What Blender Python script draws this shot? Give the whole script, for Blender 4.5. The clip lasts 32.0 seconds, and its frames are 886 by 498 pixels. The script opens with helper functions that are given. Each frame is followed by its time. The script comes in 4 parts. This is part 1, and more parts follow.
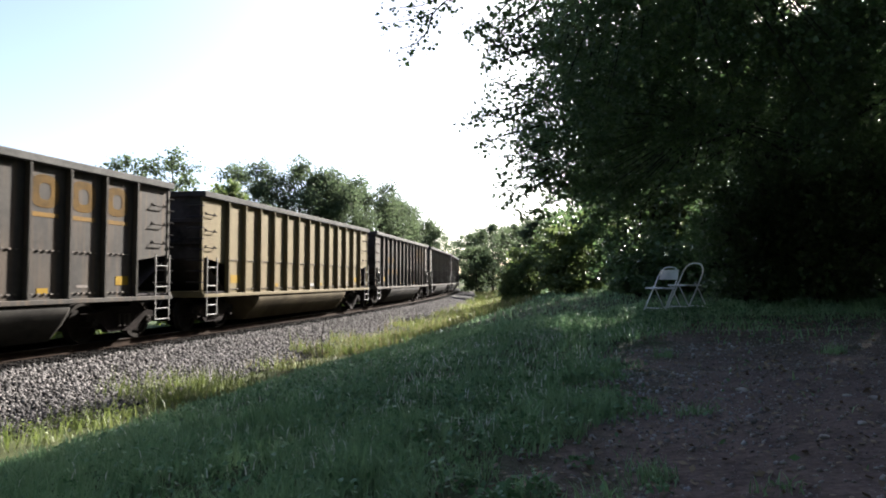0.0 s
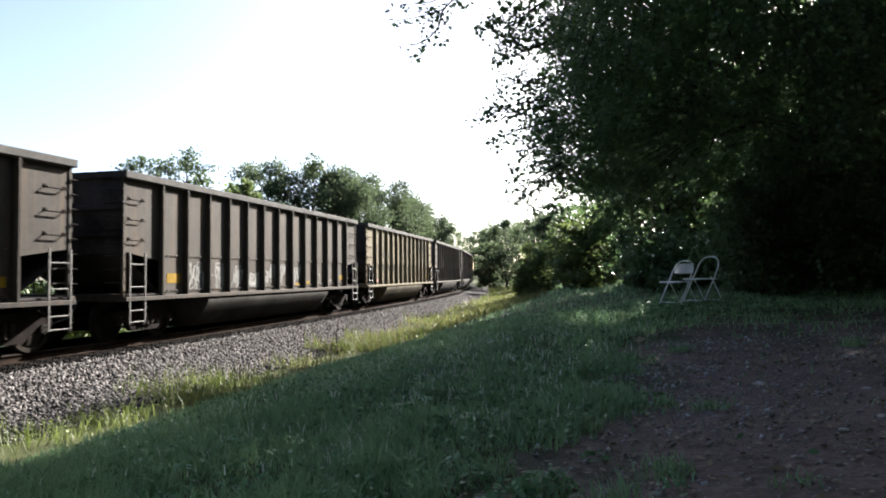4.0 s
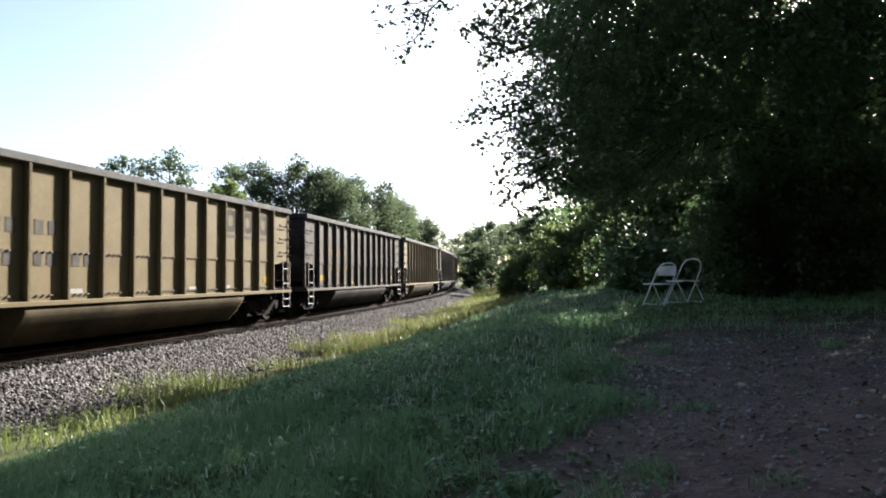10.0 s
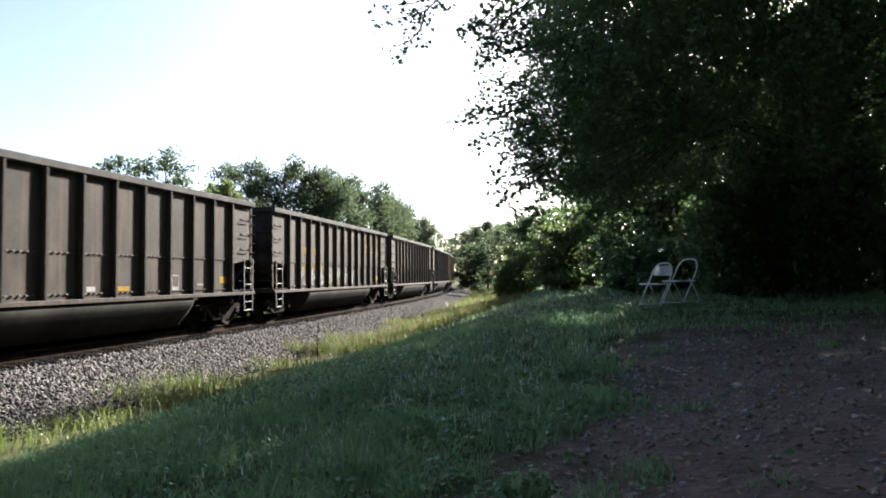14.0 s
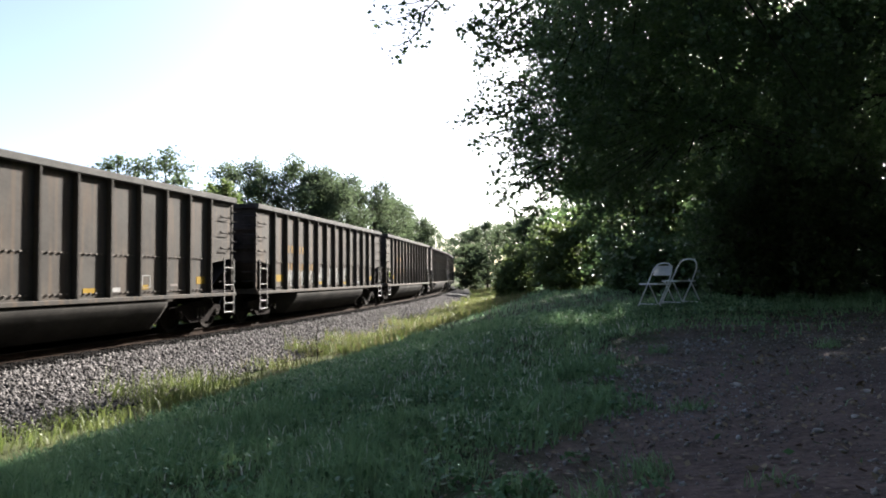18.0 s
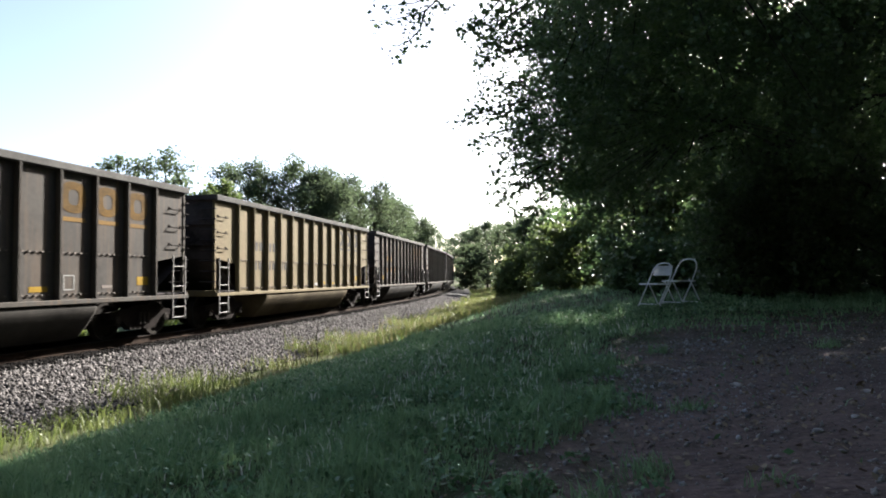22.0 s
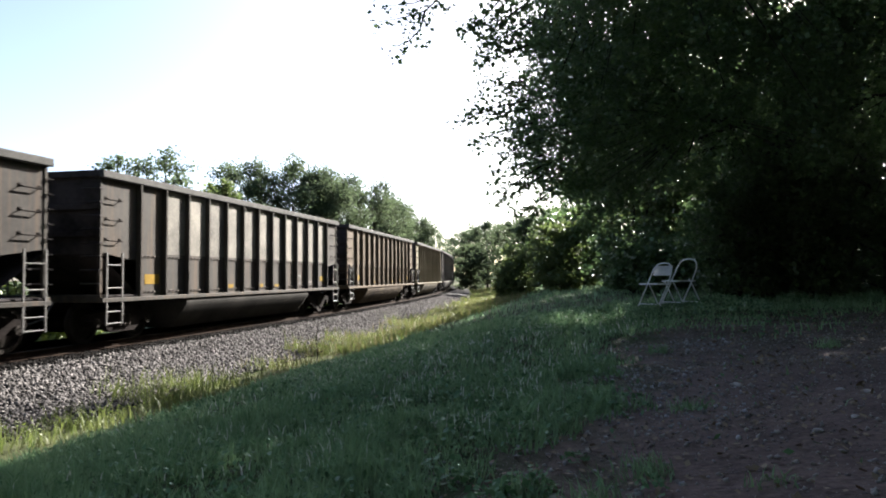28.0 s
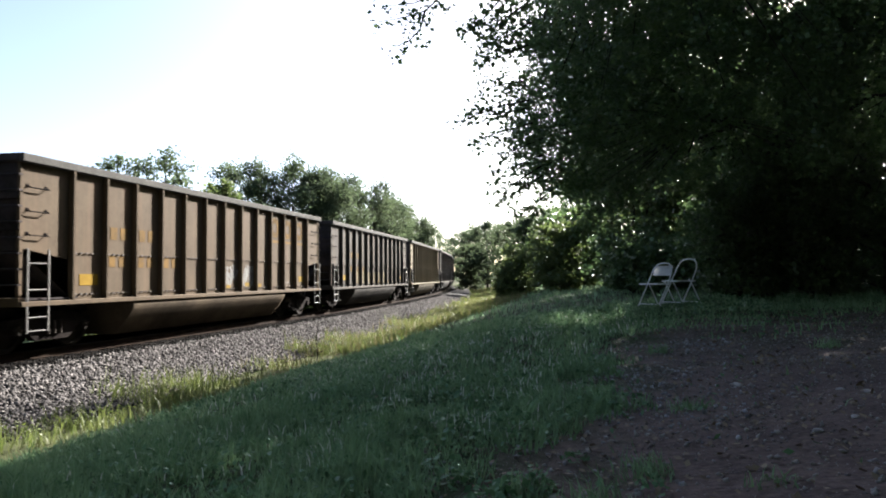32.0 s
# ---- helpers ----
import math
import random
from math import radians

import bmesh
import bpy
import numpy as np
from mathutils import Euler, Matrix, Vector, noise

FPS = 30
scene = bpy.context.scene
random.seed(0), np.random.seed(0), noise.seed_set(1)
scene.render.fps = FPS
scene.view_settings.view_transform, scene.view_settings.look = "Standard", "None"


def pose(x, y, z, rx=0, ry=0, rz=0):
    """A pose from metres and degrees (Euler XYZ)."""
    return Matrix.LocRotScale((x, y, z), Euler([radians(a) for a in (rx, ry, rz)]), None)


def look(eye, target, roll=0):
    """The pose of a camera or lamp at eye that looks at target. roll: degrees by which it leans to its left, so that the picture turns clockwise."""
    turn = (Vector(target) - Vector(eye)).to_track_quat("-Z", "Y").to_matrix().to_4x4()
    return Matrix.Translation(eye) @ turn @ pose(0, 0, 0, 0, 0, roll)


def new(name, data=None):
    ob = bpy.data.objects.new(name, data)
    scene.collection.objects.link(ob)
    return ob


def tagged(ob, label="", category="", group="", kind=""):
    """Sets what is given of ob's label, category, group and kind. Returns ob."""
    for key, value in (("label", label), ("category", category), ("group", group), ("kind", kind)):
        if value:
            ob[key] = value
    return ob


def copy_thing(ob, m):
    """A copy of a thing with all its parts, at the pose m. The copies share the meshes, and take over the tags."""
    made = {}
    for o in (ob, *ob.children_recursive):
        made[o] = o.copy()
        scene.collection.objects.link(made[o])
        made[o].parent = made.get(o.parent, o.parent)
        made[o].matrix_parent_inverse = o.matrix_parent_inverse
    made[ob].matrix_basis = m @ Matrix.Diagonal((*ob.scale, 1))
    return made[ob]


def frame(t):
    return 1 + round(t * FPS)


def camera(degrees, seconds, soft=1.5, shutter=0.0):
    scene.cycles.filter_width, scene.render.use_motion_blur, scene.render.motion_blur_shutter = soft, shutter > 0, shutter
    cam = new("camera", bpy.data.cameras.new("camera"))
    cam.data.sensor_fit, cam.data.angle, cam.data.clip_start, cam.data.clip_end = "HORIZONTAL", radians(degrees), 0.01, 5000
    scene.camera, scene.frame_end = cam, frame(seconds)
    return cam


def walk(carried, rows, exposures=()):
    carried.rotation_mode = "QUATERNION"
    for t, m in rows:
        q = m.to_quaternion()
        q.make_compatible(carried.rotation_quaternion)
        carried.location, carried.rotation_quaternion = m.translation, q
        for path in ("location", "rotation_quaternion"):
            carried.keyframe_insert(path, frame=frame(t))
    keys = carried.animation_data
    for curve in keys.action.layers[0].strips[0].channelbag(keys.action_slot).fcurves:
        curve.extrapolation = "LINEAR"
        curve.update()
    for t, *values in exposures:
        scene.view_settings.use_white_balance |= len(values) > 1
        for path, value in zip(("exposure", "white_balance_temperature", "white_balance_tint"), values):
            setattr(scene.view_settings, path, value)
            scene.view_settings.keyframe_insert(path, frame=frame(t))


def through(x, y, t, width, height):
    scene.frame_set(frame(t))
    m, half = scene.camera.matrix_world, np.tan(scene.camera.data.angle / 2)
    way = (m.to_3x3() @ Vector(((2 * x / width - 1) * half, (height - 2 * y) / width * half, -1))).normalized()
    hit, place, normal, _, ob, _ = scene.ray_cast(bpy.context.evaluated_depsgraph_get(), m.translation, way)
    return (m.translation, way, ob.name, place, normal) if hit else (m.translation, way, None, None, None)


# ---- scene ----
# The train and track numbers: metres, the rail head lies at z = 0, the camera stands at the origin.
EYE_Z = 1.436
HEADING = 0.2543          # of the straight track, radians to the right of +y
BEND = 368.0              # radius of the track's centre line, which bends to the left
BEND_END = 300.0          # the bend runs from 0 to here along the centre line
NEAR = 10.74              # from the eye to the near sides of the cars
HALF = 1.55               # half the width of a car
PITCH_CAR = 16.18         # from car to car
BODY = 14.70              # a car body's length
SHIFT_SIDE = 1.0 - HALF / 369.5

# ---- camera ----
cam = camera(66.3, 32.0, soft=1.85, shutter=0.10)
TILT, LEAN = 2.349, 0.481
# seconds, then the degrees by which the head is turned to the right, tilted up and leant from its rest
HEAD = [
    (0.0, -0.477, 0.189, -0.481), (0.5, -1.076, 0.314, -0.565), (1.0, -1.161, 0.476, -0.503), (1.5, -1.065, 0.520, -0.366),
    (2.0, -1.131, 0.373, 0.261), (2.5, -1.366, 0.116, 0.726), (3.0, -1.708, -0.056, 0.361), (3.5, -1.686, -0.133, 0.220),
    (5.5, -1.408, -0.005, 0.024), (6.5, -1.191, 0.006, 0.012), (7.0, -1.023, 0.006, 0.0), (7.5, -0.814, 0.0, -0.02),
    (8.0, -0.753, 0.0, -0.02), (8.5, -0.675, 0.0, -0.02), (9.0, -0.517, 0.0, -0.01), (9.5, -0.395, 0.0, 0.0),
    (10.0, -0.310, 0.0, 0.0), (11.0, -0.174, 0.0, 0.0), (12.0, -0.103, 0.0, 0.0), (13.0, -0.063, 0.0, 0.0),
    (14.5, -0.023, 0.0, 0.0), (16.5, 0.0, 0.0, 0.0), (32.0, 0.0, 0.0, 0.0)]


def head_pose(turn, up, lean):
    a, e = radians(turn), radians(TILT + up)
    ahead = Vector((math.sin(a) * math.cos(e), math.cos(a) * math.cos(e), math.sin(e)))
    eye = Vector((0.0, 0.0, EYE_Z))
    return look(eye, eye + ahead, -(LEAN + lean))


walk(cam, [(t, head_pose(a, b, c)) for t, a, b, c in HEAD])
scene.view_settings.exposure = 2.75

# ---- light ----
SUN_AZ, SUN_EL = 34.5, 28.0     # degrees to the right of +y, and above the horizon
world = bpy.data.worlds.new("sky")
scene.world = world
world.use_nodes = True
wn = world.node_tree
sky = wn.nodes.new("ShaderNodeTexSky")
sky.sky_type, sky.sun_disc = "NISHITA", False
sky.sun_elevation, sky.sun_rotation = radians(SUN_EL), radians(SUN_AZ)
sky.dust_density, sky.air_density, sky.ozone_density = 1.9, 0.6, 0.6
wn.links.new(sky.outputs[0], wn.nodes["Background"].inputs[0])
wn.nodes["Background"].inputs[1].default_value = 0.060
sun = new("sun", bpy.data.lights.new("sun", "SUN"))
sun.data.energy, sun.data.angle, sun.data.color = 5.0, radians(0.6), (1.0, 0.945, 0.875)
to_sun = Vector((math.sin(radians(SUN_AZ)) * math.cos(radians(SUN_EL)), math.cos(radians(SUN_AZ)) * math.cos(radians(SUN_EL)), math.sin(radians(SUN_EL))))
sun.matrix_world = look(to_sun * 60, (0, 0, 0))


# ---- materials ----
def material(name, low, high, scale=4.0, rough=0.8, bump=0.0, bump_scale=30.0, metal=0.0, fine=0.35, through=0.0, per_object=0.0, island=0.0, spec=0.5):
    """Two colours mixed by a broad and a fine noise, with relief, in the object's own metres."""
    m = bpy.data.materials.new(name)
    m.use_nodes = True
    nt = m.node_tree
    N, K = nt.nodes, nt.links
    b = N["Principled BSDF"]
    geo = N.new("ShaderNodeTexCoord")
    broad, small = N.new("ShaderNodeTexNoise"), N.new("ShaderNodeTexNoise")
    for node, sc, det in ((broad, scale, 5.0), (small, scale * 9, 3.0)):
        node.inputs["Scale"].default_value, node.inputs["Detail"].default_value = sc, det
        K.new(geo.outputs["Object"], node.inputs["Vector"])
    add = N.new("ShaderNodeMath")
    add.operation = "MULTIPLY_ADD"
    K.new(small.outputs["Fac"], add.inputs[0])
    add.inputs[1].default_value = fine
    K.new(broad.outputs["Fac"], add.inputs[2])
    last = add.outputs[0]
    for amount, source in ((per_object, "obj"), (island, "isl")):
        if amount:
            rnd = N.new("ShaderNodeObjectInfo") if source == "obj" else N.new("ShaderNodeNewGeometry")
            sh = N.new("ShaderNodeMath")
            sh.operation = "MULTIPLY_ADD"
            K.new(rnd.outputs["Random" if source == "obj" else "Random Per Island"], sh.inputs[0])
            sh.inputs[1].default_value = amount
            K.new(last, sh.inputs[2])
            last = sh.outputs[0]
    mid = (0.5 + 0.5 * fine) + 0.5 * (per_object + island)
    span = 0.22 + 0.4 * (per_object + island)
    rng = N.new("ShaderNodeMapRange")
    rng.inputs["From Min"].default_value, rng.inputs["From Max"].default_value = mid - span, mid + span
    K.new(last, rng.inputs["Value"])
    mix = N.new("ShaderNodeMix")
    mix.data_type = "RGBA"
    mix.inputs["A"].default_value, mix.inputs["B"].default_value = (*low, 1), (*high, 1)
    K.new(rng.outputs[0], mix.inputs["Factor"])
    K.new(mix.outputs["Result"], b.inputs["Base Color"])
    b.inputs["Roughness"].default_value, b.inputs["Metallic"].default_value = rough, metal
    b.inputs["Specular IOR Level"].default_value = spec
    if bump:
        bt, bn = N.new("ShaderNodeTexNoise"), N.new("ShaderNodeBump")
        bt.inputs["Scale"].default_value, bt.inputs["Detail"].default_value = bump_scale, 4.0
        K.new(geo.outputs["Object"], bt.inputs["Vector"])
        bn.inputs["Strength"].default_value, bn.inputs["Distance"].default_value = bump, 0.02
        K.new(bt.outputs["Fac"], bn.inputs["Height"])
        K.new(bn.outputs[0], b.inputs["Normal"])
    if through:
        tr, ms = N.new("ShaderNodeBsdfTranslucent"), N.new("ShaderNodeMixShader")
        K.new(mix.outputs["Result"], tr.inputs[0])
        ms.inputs[0].default_value = through
        K.new(b.outputs[0], ms.inputs[1])
        K.new(tr.outputs[0], ms.inputs[2])
        K.new(ms.outputs[0], N["Material Output"].inputs["Surface"])
    return m


LEAF = material("leaf_green", (0.048, 0.09, 0.034), (0.125, 0.195, 0.075), 0.6, 0.4, through=0.45, island=0.6)
LEAF_LIGHT = material("leaf_fresh_green", (0.060, 0.090, 0.026), (0.124, 0.160, 0.056), 0.6, 0.6, through=0.5, island=0.5)
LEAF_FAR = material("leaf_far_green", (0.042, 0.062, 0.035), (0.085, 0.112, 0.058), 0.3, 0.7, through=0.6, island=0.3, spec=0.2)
BARK = material("bark", (0.010, 0.008, 0.007), (0.034, 0.029, 0.025), 3.0, 0.9, spec=0.2, bump=0.8, bump_scale=18.0)
GRASS = material("grass_blade", (0.108, 0.205, 0.096), (0.268, 0.40, 0.21), 0.5, 0.5, through=0.35, island=0.8, spec=0.3)
WEED = material("weed_blade", (0.058, 0.09, 0.021), (0.15, 0.168, 0.055), 0.5, 0.6, through=0.45, island=0.5)
STONE = material("ballast_stone", (0.004, 0.004, 0.004), (0.155, 0.145, 0.142), 6.0, 0.95, spec=0.05, island=1.2)
WEED_LEAF = material("weed_leaf", (0.07, 0.105, 0.022), (0.165, 0.20, 0.05), 0.6, 0.55, through=0.45, island=0.5)
GRAVEL = material("gravel_stone", (0.07, 0.052, 0.045), (0.34, 0.31, 0.29), 6.0, 0.9, island=0.8)
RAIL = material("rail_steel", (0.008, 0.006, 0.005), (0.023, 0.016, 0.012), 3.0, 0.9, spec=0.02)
RAIL_TOP = material("rail_polished", (0.0300, 0.0300, 0.0290), (0.0450, 0.0440, 0.0435), 3.0, 0.9, spec=0.0)
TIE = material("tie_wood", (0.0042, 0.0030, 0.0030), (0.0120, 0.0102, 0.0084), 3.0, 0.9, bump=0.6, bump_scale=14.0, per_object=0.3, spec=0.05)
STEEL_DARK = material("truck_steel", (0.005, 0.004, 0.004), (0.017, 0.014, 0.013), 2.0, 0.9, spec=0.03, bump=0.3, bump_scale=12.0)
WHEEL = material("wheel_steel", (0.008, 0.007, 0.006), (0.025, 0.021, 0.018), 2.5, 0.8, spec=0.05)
RUNG = material("grab_iron_paint", (0.024, 0.023, 0.022), (0.067, 0.064, 0.060), 5.0, 0.6)
CHAIR_PAINT = material("chair_paint", (0.68, 0.69, 0.71), (0.82, 0.83, 0.85), 5.0, 0.45)
RUBBER = material("rubber", (0.02, 0.02, 0.02), (0.04, 0.04, 0.04), 5.0, 0.7)
GLINT = material("glint_blade", (0.55, 0.56, 0.48), (0.82, 0.83, 0.75), 2.0, 0.6, through=0.2, island=0.5)
YELLOW = material("stencil_yellow", (0.139, 0.082, 0.006), (0.189, 0.119, 0.012), 5.0, 0.85, spec=0.1)
ORANGE = material("faded_yellow_lettering", (0.072, 0.045, 0.017), (0.132, 0.075, 0.018), 1.6, 0.85, fine=0.6, spec=0.1)
PEEL = material("peeling_cream_paint", (0.027, 0.024, 0.020), (0.162, 0.150, 0.125), 1.5, 0.75, fine=0.45, spec=0.2, per_object=0.3)
WHITE = material("stencil_white", (0.134, 0.134, 0.131), (0.235, 0.235, 0.230), 5.0, 0.85, spec=0.1)
DARK_MARK = material("stencil_dark", (0.025, 0.023, 0.021), (0.062, 0.058, 0.051), 3.0, 0.85, spec=0.1)
TEAL = material("graffiti_teal", (0.0288, 0.0930, 0.0893), (0.0648, 0.1414, 0.1339), 3.0, 0.7)
RED = material("graffiti_red", (0.1260, 0.0298, 0.0186), (0.1620, 0.0521, 0.0335), 3.0, 0.7)
RIVET = material("bolt_rust", (0.03, 0.024, 0.02), (0.08, 0.06, 0.05), 5.0, 0.8)
COAL = material("coal_dust", (0.012, 0.012, 0.013), (0.05, 0.048, 0.046), 3.0, 0.9, bump=0.6, bump_scale=9.0)


def car_paint(name, low, high):
    """Faded paint with dust, vertical runs and a few rust blooms."""
    m = material(name, low, high, 1.3, 0.78, spec=0.1, bump=0.12, bump_scale=3.0, fine=0.6, per_object=0.35)
    nt = m.node_tree
    N, K = nt.nodes, nt.links
    b = N["Principled BSDF"]
    base = b.inputs["Base Color"].links[0].from_socket
    tc, mp, ns = N.new("ShaderNodeTexCoord"), N.new("ShaderNodeMapping"), N.new("ShaderNodeTexNoise")
    mp.inputs["Scale"].default_value = (9.0, 9.0, 0.45)
    ns.inputs["Scale"].default_value, ns.inputs["Detail"].default_value = 1.0, 4.0
    K.new(tc.outputs["Object"], mp.inputs["Vector"])
    K.new(mp.outputs[0], ns.inputs["Vector"])
    rg = N.new("ShaderNodeMapRange")
    rg.inputs["From Min"].default_value, rg.inputs["From Max"].default_value = 0.48, 0.74
    rg.inputs["To Max"].default_value = 0.5
    K.new(ns.outputs["Fac"], rg.inputs["Value"])
    mix = N.new("ShaderNodeMix")
    mix.data_type = "RGBA"
    mix.inputs["B"].default_value = (0.10, 0.065, 0.04, 1)
    K.new(rg.outputs[0], mix.inputs["Factor"])
    K.new(base, mix.inputs["A"])
    K.new(mix.outputs["Result"], b.inputs["Base Color"])
    return m


PAINTS = {
    "grey": car_paint("car_paint_grey", (0.0229, 0.0207, 0.0191), (0.0476, 0.0439, 0.0390)),
    "tan": car_paint("car_paint_tan", (0.0718, 0.0580, 0.0313), (0.1132, 0.0920, 0.0506)),
    "pale": car_paint("car_paint_pale", (0.076, 0.064, 0.039), (0.127, 0.109, 0.069)),
    "brown": car_paint("car_paint_brown", (0.050, 0.036, 0.023), (0.083, 0.062, 0.040)),
}


CHORD = material("weathered_chord_steel", (0.032, 0.032, 0.031), (0.080, 0.079, 0.076), 2.0, 0.8, fine=0.7, spec=0.06, per_object=0.3, bump=0.2, bump_scale=5.0)
# car ends coloured near-black for the shade in the gaps between cars
END = material("shaded_end_black", (0.0120, 0.0114, 0.0121), (0.0520, 0.0466, 0.0478), 1.1, 0.9, spec=0.03, bump=0.2, bump_scale=5.0)
# darker copies of the body paints: the shade below the sill, coloured in
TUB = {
    "grey": material("shaded_tub_grey", (0.0150, 0.0142, 0.0135), (0.0390, 0.0368, 0.0338), 1.2, 0.85, spec=0.05, bump=0.2, bump_scale=4.0),
    "tan": material("shaded_tub_tan", (0.0330, 0.0264, 0.0161), (0.0750, 0.0606, 0.0384), 1.2, 0.85, spec=0.05, bump=0.2, bump_scale=4.0),
    "pale": material("shaded_tub_pale", (0.0330, 0.0282, 0.0198), (0.0780, 0.0672, 0.0471), 1.2, 0.85, spec=0.05, bump=0.2, bump_scale=4.0),
    "brown": material("shaded_tub_brown", (0.028, 0.022, 0.016), (0.075, 0.058, 0.041), 1.2, 0.85, spec=0.05, bump=0.2, bump_scale=4.0),
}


# ---- mesh helpers ----
def link(name, bm, mat, parent=None, smooth=False):
    me = bpy.data.meshes.new(name)
    bm.to_mesh(me)
    bm.free()
    me.materials.append(mat)
    if smooth:
        for f in me.polygons:
            f.use_smooth = True
    ob = new(name, me)
    ob.parent = parent
    return ob


def part(name, bm, mat, parent, label="", smooth=False):
    ob = link(name, bm, mat, parent, smooth)
    return tagged(ob, label) if label else ob


def shared(name, me, parent, m):
    ob = new(name, me)
    ob.parent = parent
    ob.matrix_basis = m
    return ob


def box(bm, x0, x1, y0, y1, z0, z1, bevel=0.0):
    vs = [bm.verts.new((x, y, z)) for x in (x0, x1) for y in (y0, y1) for z in (z0, z1)]
    fs = [bm.faces.new([vs[i] for i in q]) for q in ((0, 1, 3, 2), (4, 6, 7, 5), (0, 4, 5, 1), (2, 3, 7, 6), (0, 2, 6, 4), (1, 5, 7, 3))]
    if bevel:
        es = {e for f in fs for e in f.edges}
        bmesh.ops.bevel(bm, geom=list(es), offset=bevel, segments=1, affect="EDGES")


def tube(bm, pts, r, n=8, r_end=None):
    """A round bar along pts."""
    pts = [Vector(p) for p in pts]
    r_end = r if r_end is None else r_end
    rings = []
    side = None
    for i, p in enumerate(pts):
        d = (pts[min(i + 1, len(pts) - 1)] - pts[max(i - 1, 0)]).normalized()
        if side is None:
            side = d.orthogonal().normalized()
        side = (side - d * side.dot(d)).normalized()
        up = d.cross(side)
        rr = r + (r_end - r) * i / max(1, len(pts) - 1)
        rings.append([bm.verts.new(p + (side * math.cos(a) + up * math.sin(a)) * rr) for a in [2 * math.pi * j / n for j in range(n)]])
    for a, b in zip(rings, rings[1:]):
        for j in range(n):
            bm.faces.new((a[j], a[(j + 1) % n], b[(j + 1) % n], b[j]))
    bm.faces.new(rings[0][::-1])
    bm.faces.new(rings[-1])


def lathe(bm, profile, n=20, at=(0, 0, 0)):
    """Rings of (radius, y) round the y axis."""
    rings = []
    for r, y in profile:
        rings.append([bm.verts.new((at[0] + r * math.cos(2 * math.pi * j / n), at[1] + y, at[2] + r * math.sin(2 * math.pi * j / n))) for j in range(n)])
    for a, b in zip(rings, rings[1:]):
        for j in range(n):
            bm.faces.new((a[j], b[j], b[(j + 1) % n], a[(j + 1) % n]))
    bm.faces.new(rings[0])
    bm.faces.new(rings[-1][::-1])


def from_arrays(name, verts, faces, mat, parent=None):
    me = bpy.data.meshes.new(name)
    nf, k = faces.shape
    me.vertices.add(len(verts))
    me.vertices.foreach_set("co", np.ascontiguousarray(verts, dtype=np.float32).ravel())
    me.loops.add(nf * k)
    me.loops.foreach_set("vertex_index", np.ascontiguousarray(faces, dtype=np.int32).ravel())
    me.polygons.add(nf)
    me.polygons.foreach_set("loop_start", np.arange(0, nf * k, k, dtype=np.int32))
    me.polygons.foreach_set("loop_total", np.full(nf, k, dtype=np.int32))
    me.update(calc_edges=True)
    me.materials.append(mat)
    ob = new(name, me)
    ob.parent = parent
    return ob


# ---- the track's line ----
TN = np.array([math.cos(HEADING), -math.sin(HEADING)])     # from the track towards the eye
TT = np.array([math.sin(HEADING), math.cos(HEADING)])      # along the track, away
P0 = -(NEAR + HALF) * TN
BC = P0 - BEND * TN
A_END = HEADING - BEND_END / BEND


def on_track(s, w=0.0):
    """The point s metres along the centre line and w metres to the eye's side of it, and the heading."""
    if s < 0:
        p = P0 + TT * s + TN * w
        return p[0], p[1], HEADING
    a = HEADING - min(s, BEND_END) / BEND
    n, t = np.array([math.cos(a), -math.sin(a)]), np.array([math.sin(a), math.cos(a)])
    p = BC + n * (BEND + w) + t * max(0.0, s - BEND_END)
    return p[0], p[1], a


def beside_track(x, y):
    """For arrays x, y: metres along the centre line, and metres to the eye's side of it."""
    dx, dy = x - BC[0], y - BC[1]
    turn = np.arctan2(-dy, dx)
    turn = np.where(turn > HEADING + math.pi / 2, turn - 2 * math.pi, turn)
    s, w = (HEADING - turn) * BEND, np.hypot(dx, dy) - BEND
    qx, qy = x - P0[0], y - P0[1]
    sl, wl = qx * TT[0] + qy * TT[1], qx * TN[0] + qy * TN[1]
    ex, ey, _ = on_track(BEND_END)
    n, t = np.array([math.cos(A_END), -math.sin(A_END)]), np.array([math.sin(A_END), math.cos(A_END)])
    qx, qy = x - ex, y - ey
    se, we = qx * t[0] + qy * t[1], qx * n[0] + qy * n[1]
    far = (s > BEND_END) & (se > 0) | (sl > 0) & (se > 0) & (s < -200)
    near = sl < 0
    return np.where(near, sl, np.where(far, se + BEND_END, s)), np.where(near, wl, np.where(far, we, w))


W_KNOTS = [-400, -60, -8, -4.2, -2.3, -1.9, -1.4, 1.4, 1.9, 2.3, 4.0, 4.8, 6.0, 7.5, 9.0, 10.5, 12.3, 13.4, 15, 20, 40, 400]
Z_KNOTS = [-0.9, -0.9, -0.9, -0.75, -0.34, -0.25, -0.21, -0.21, -0.25, -0.32, -0.60, -0.64, -0.52, -0.12, 0.30, 0.62, 0.79, 0.90, 0.97, 1.05, 1.3, 2.0]


def ground_z(x, y):
    x, y = np.asarray(x, float), np.asarray(y, float)
    s, w = beside_track(x, y)
    z = np.interp(w, W_KNOTS, Z_KNOTS)
    lawn = np.clip((w - 4.5) / 3.0, 0, 1)
    return z + lawn * (0.025 * np.sin(x * 1.3 + 0.7 * y) * np.cos(y * 0.9) + 0.012 * np.sin(3.1 * x - 1.7 * y) + 0.010 * np.cos(4.3 * y + x))


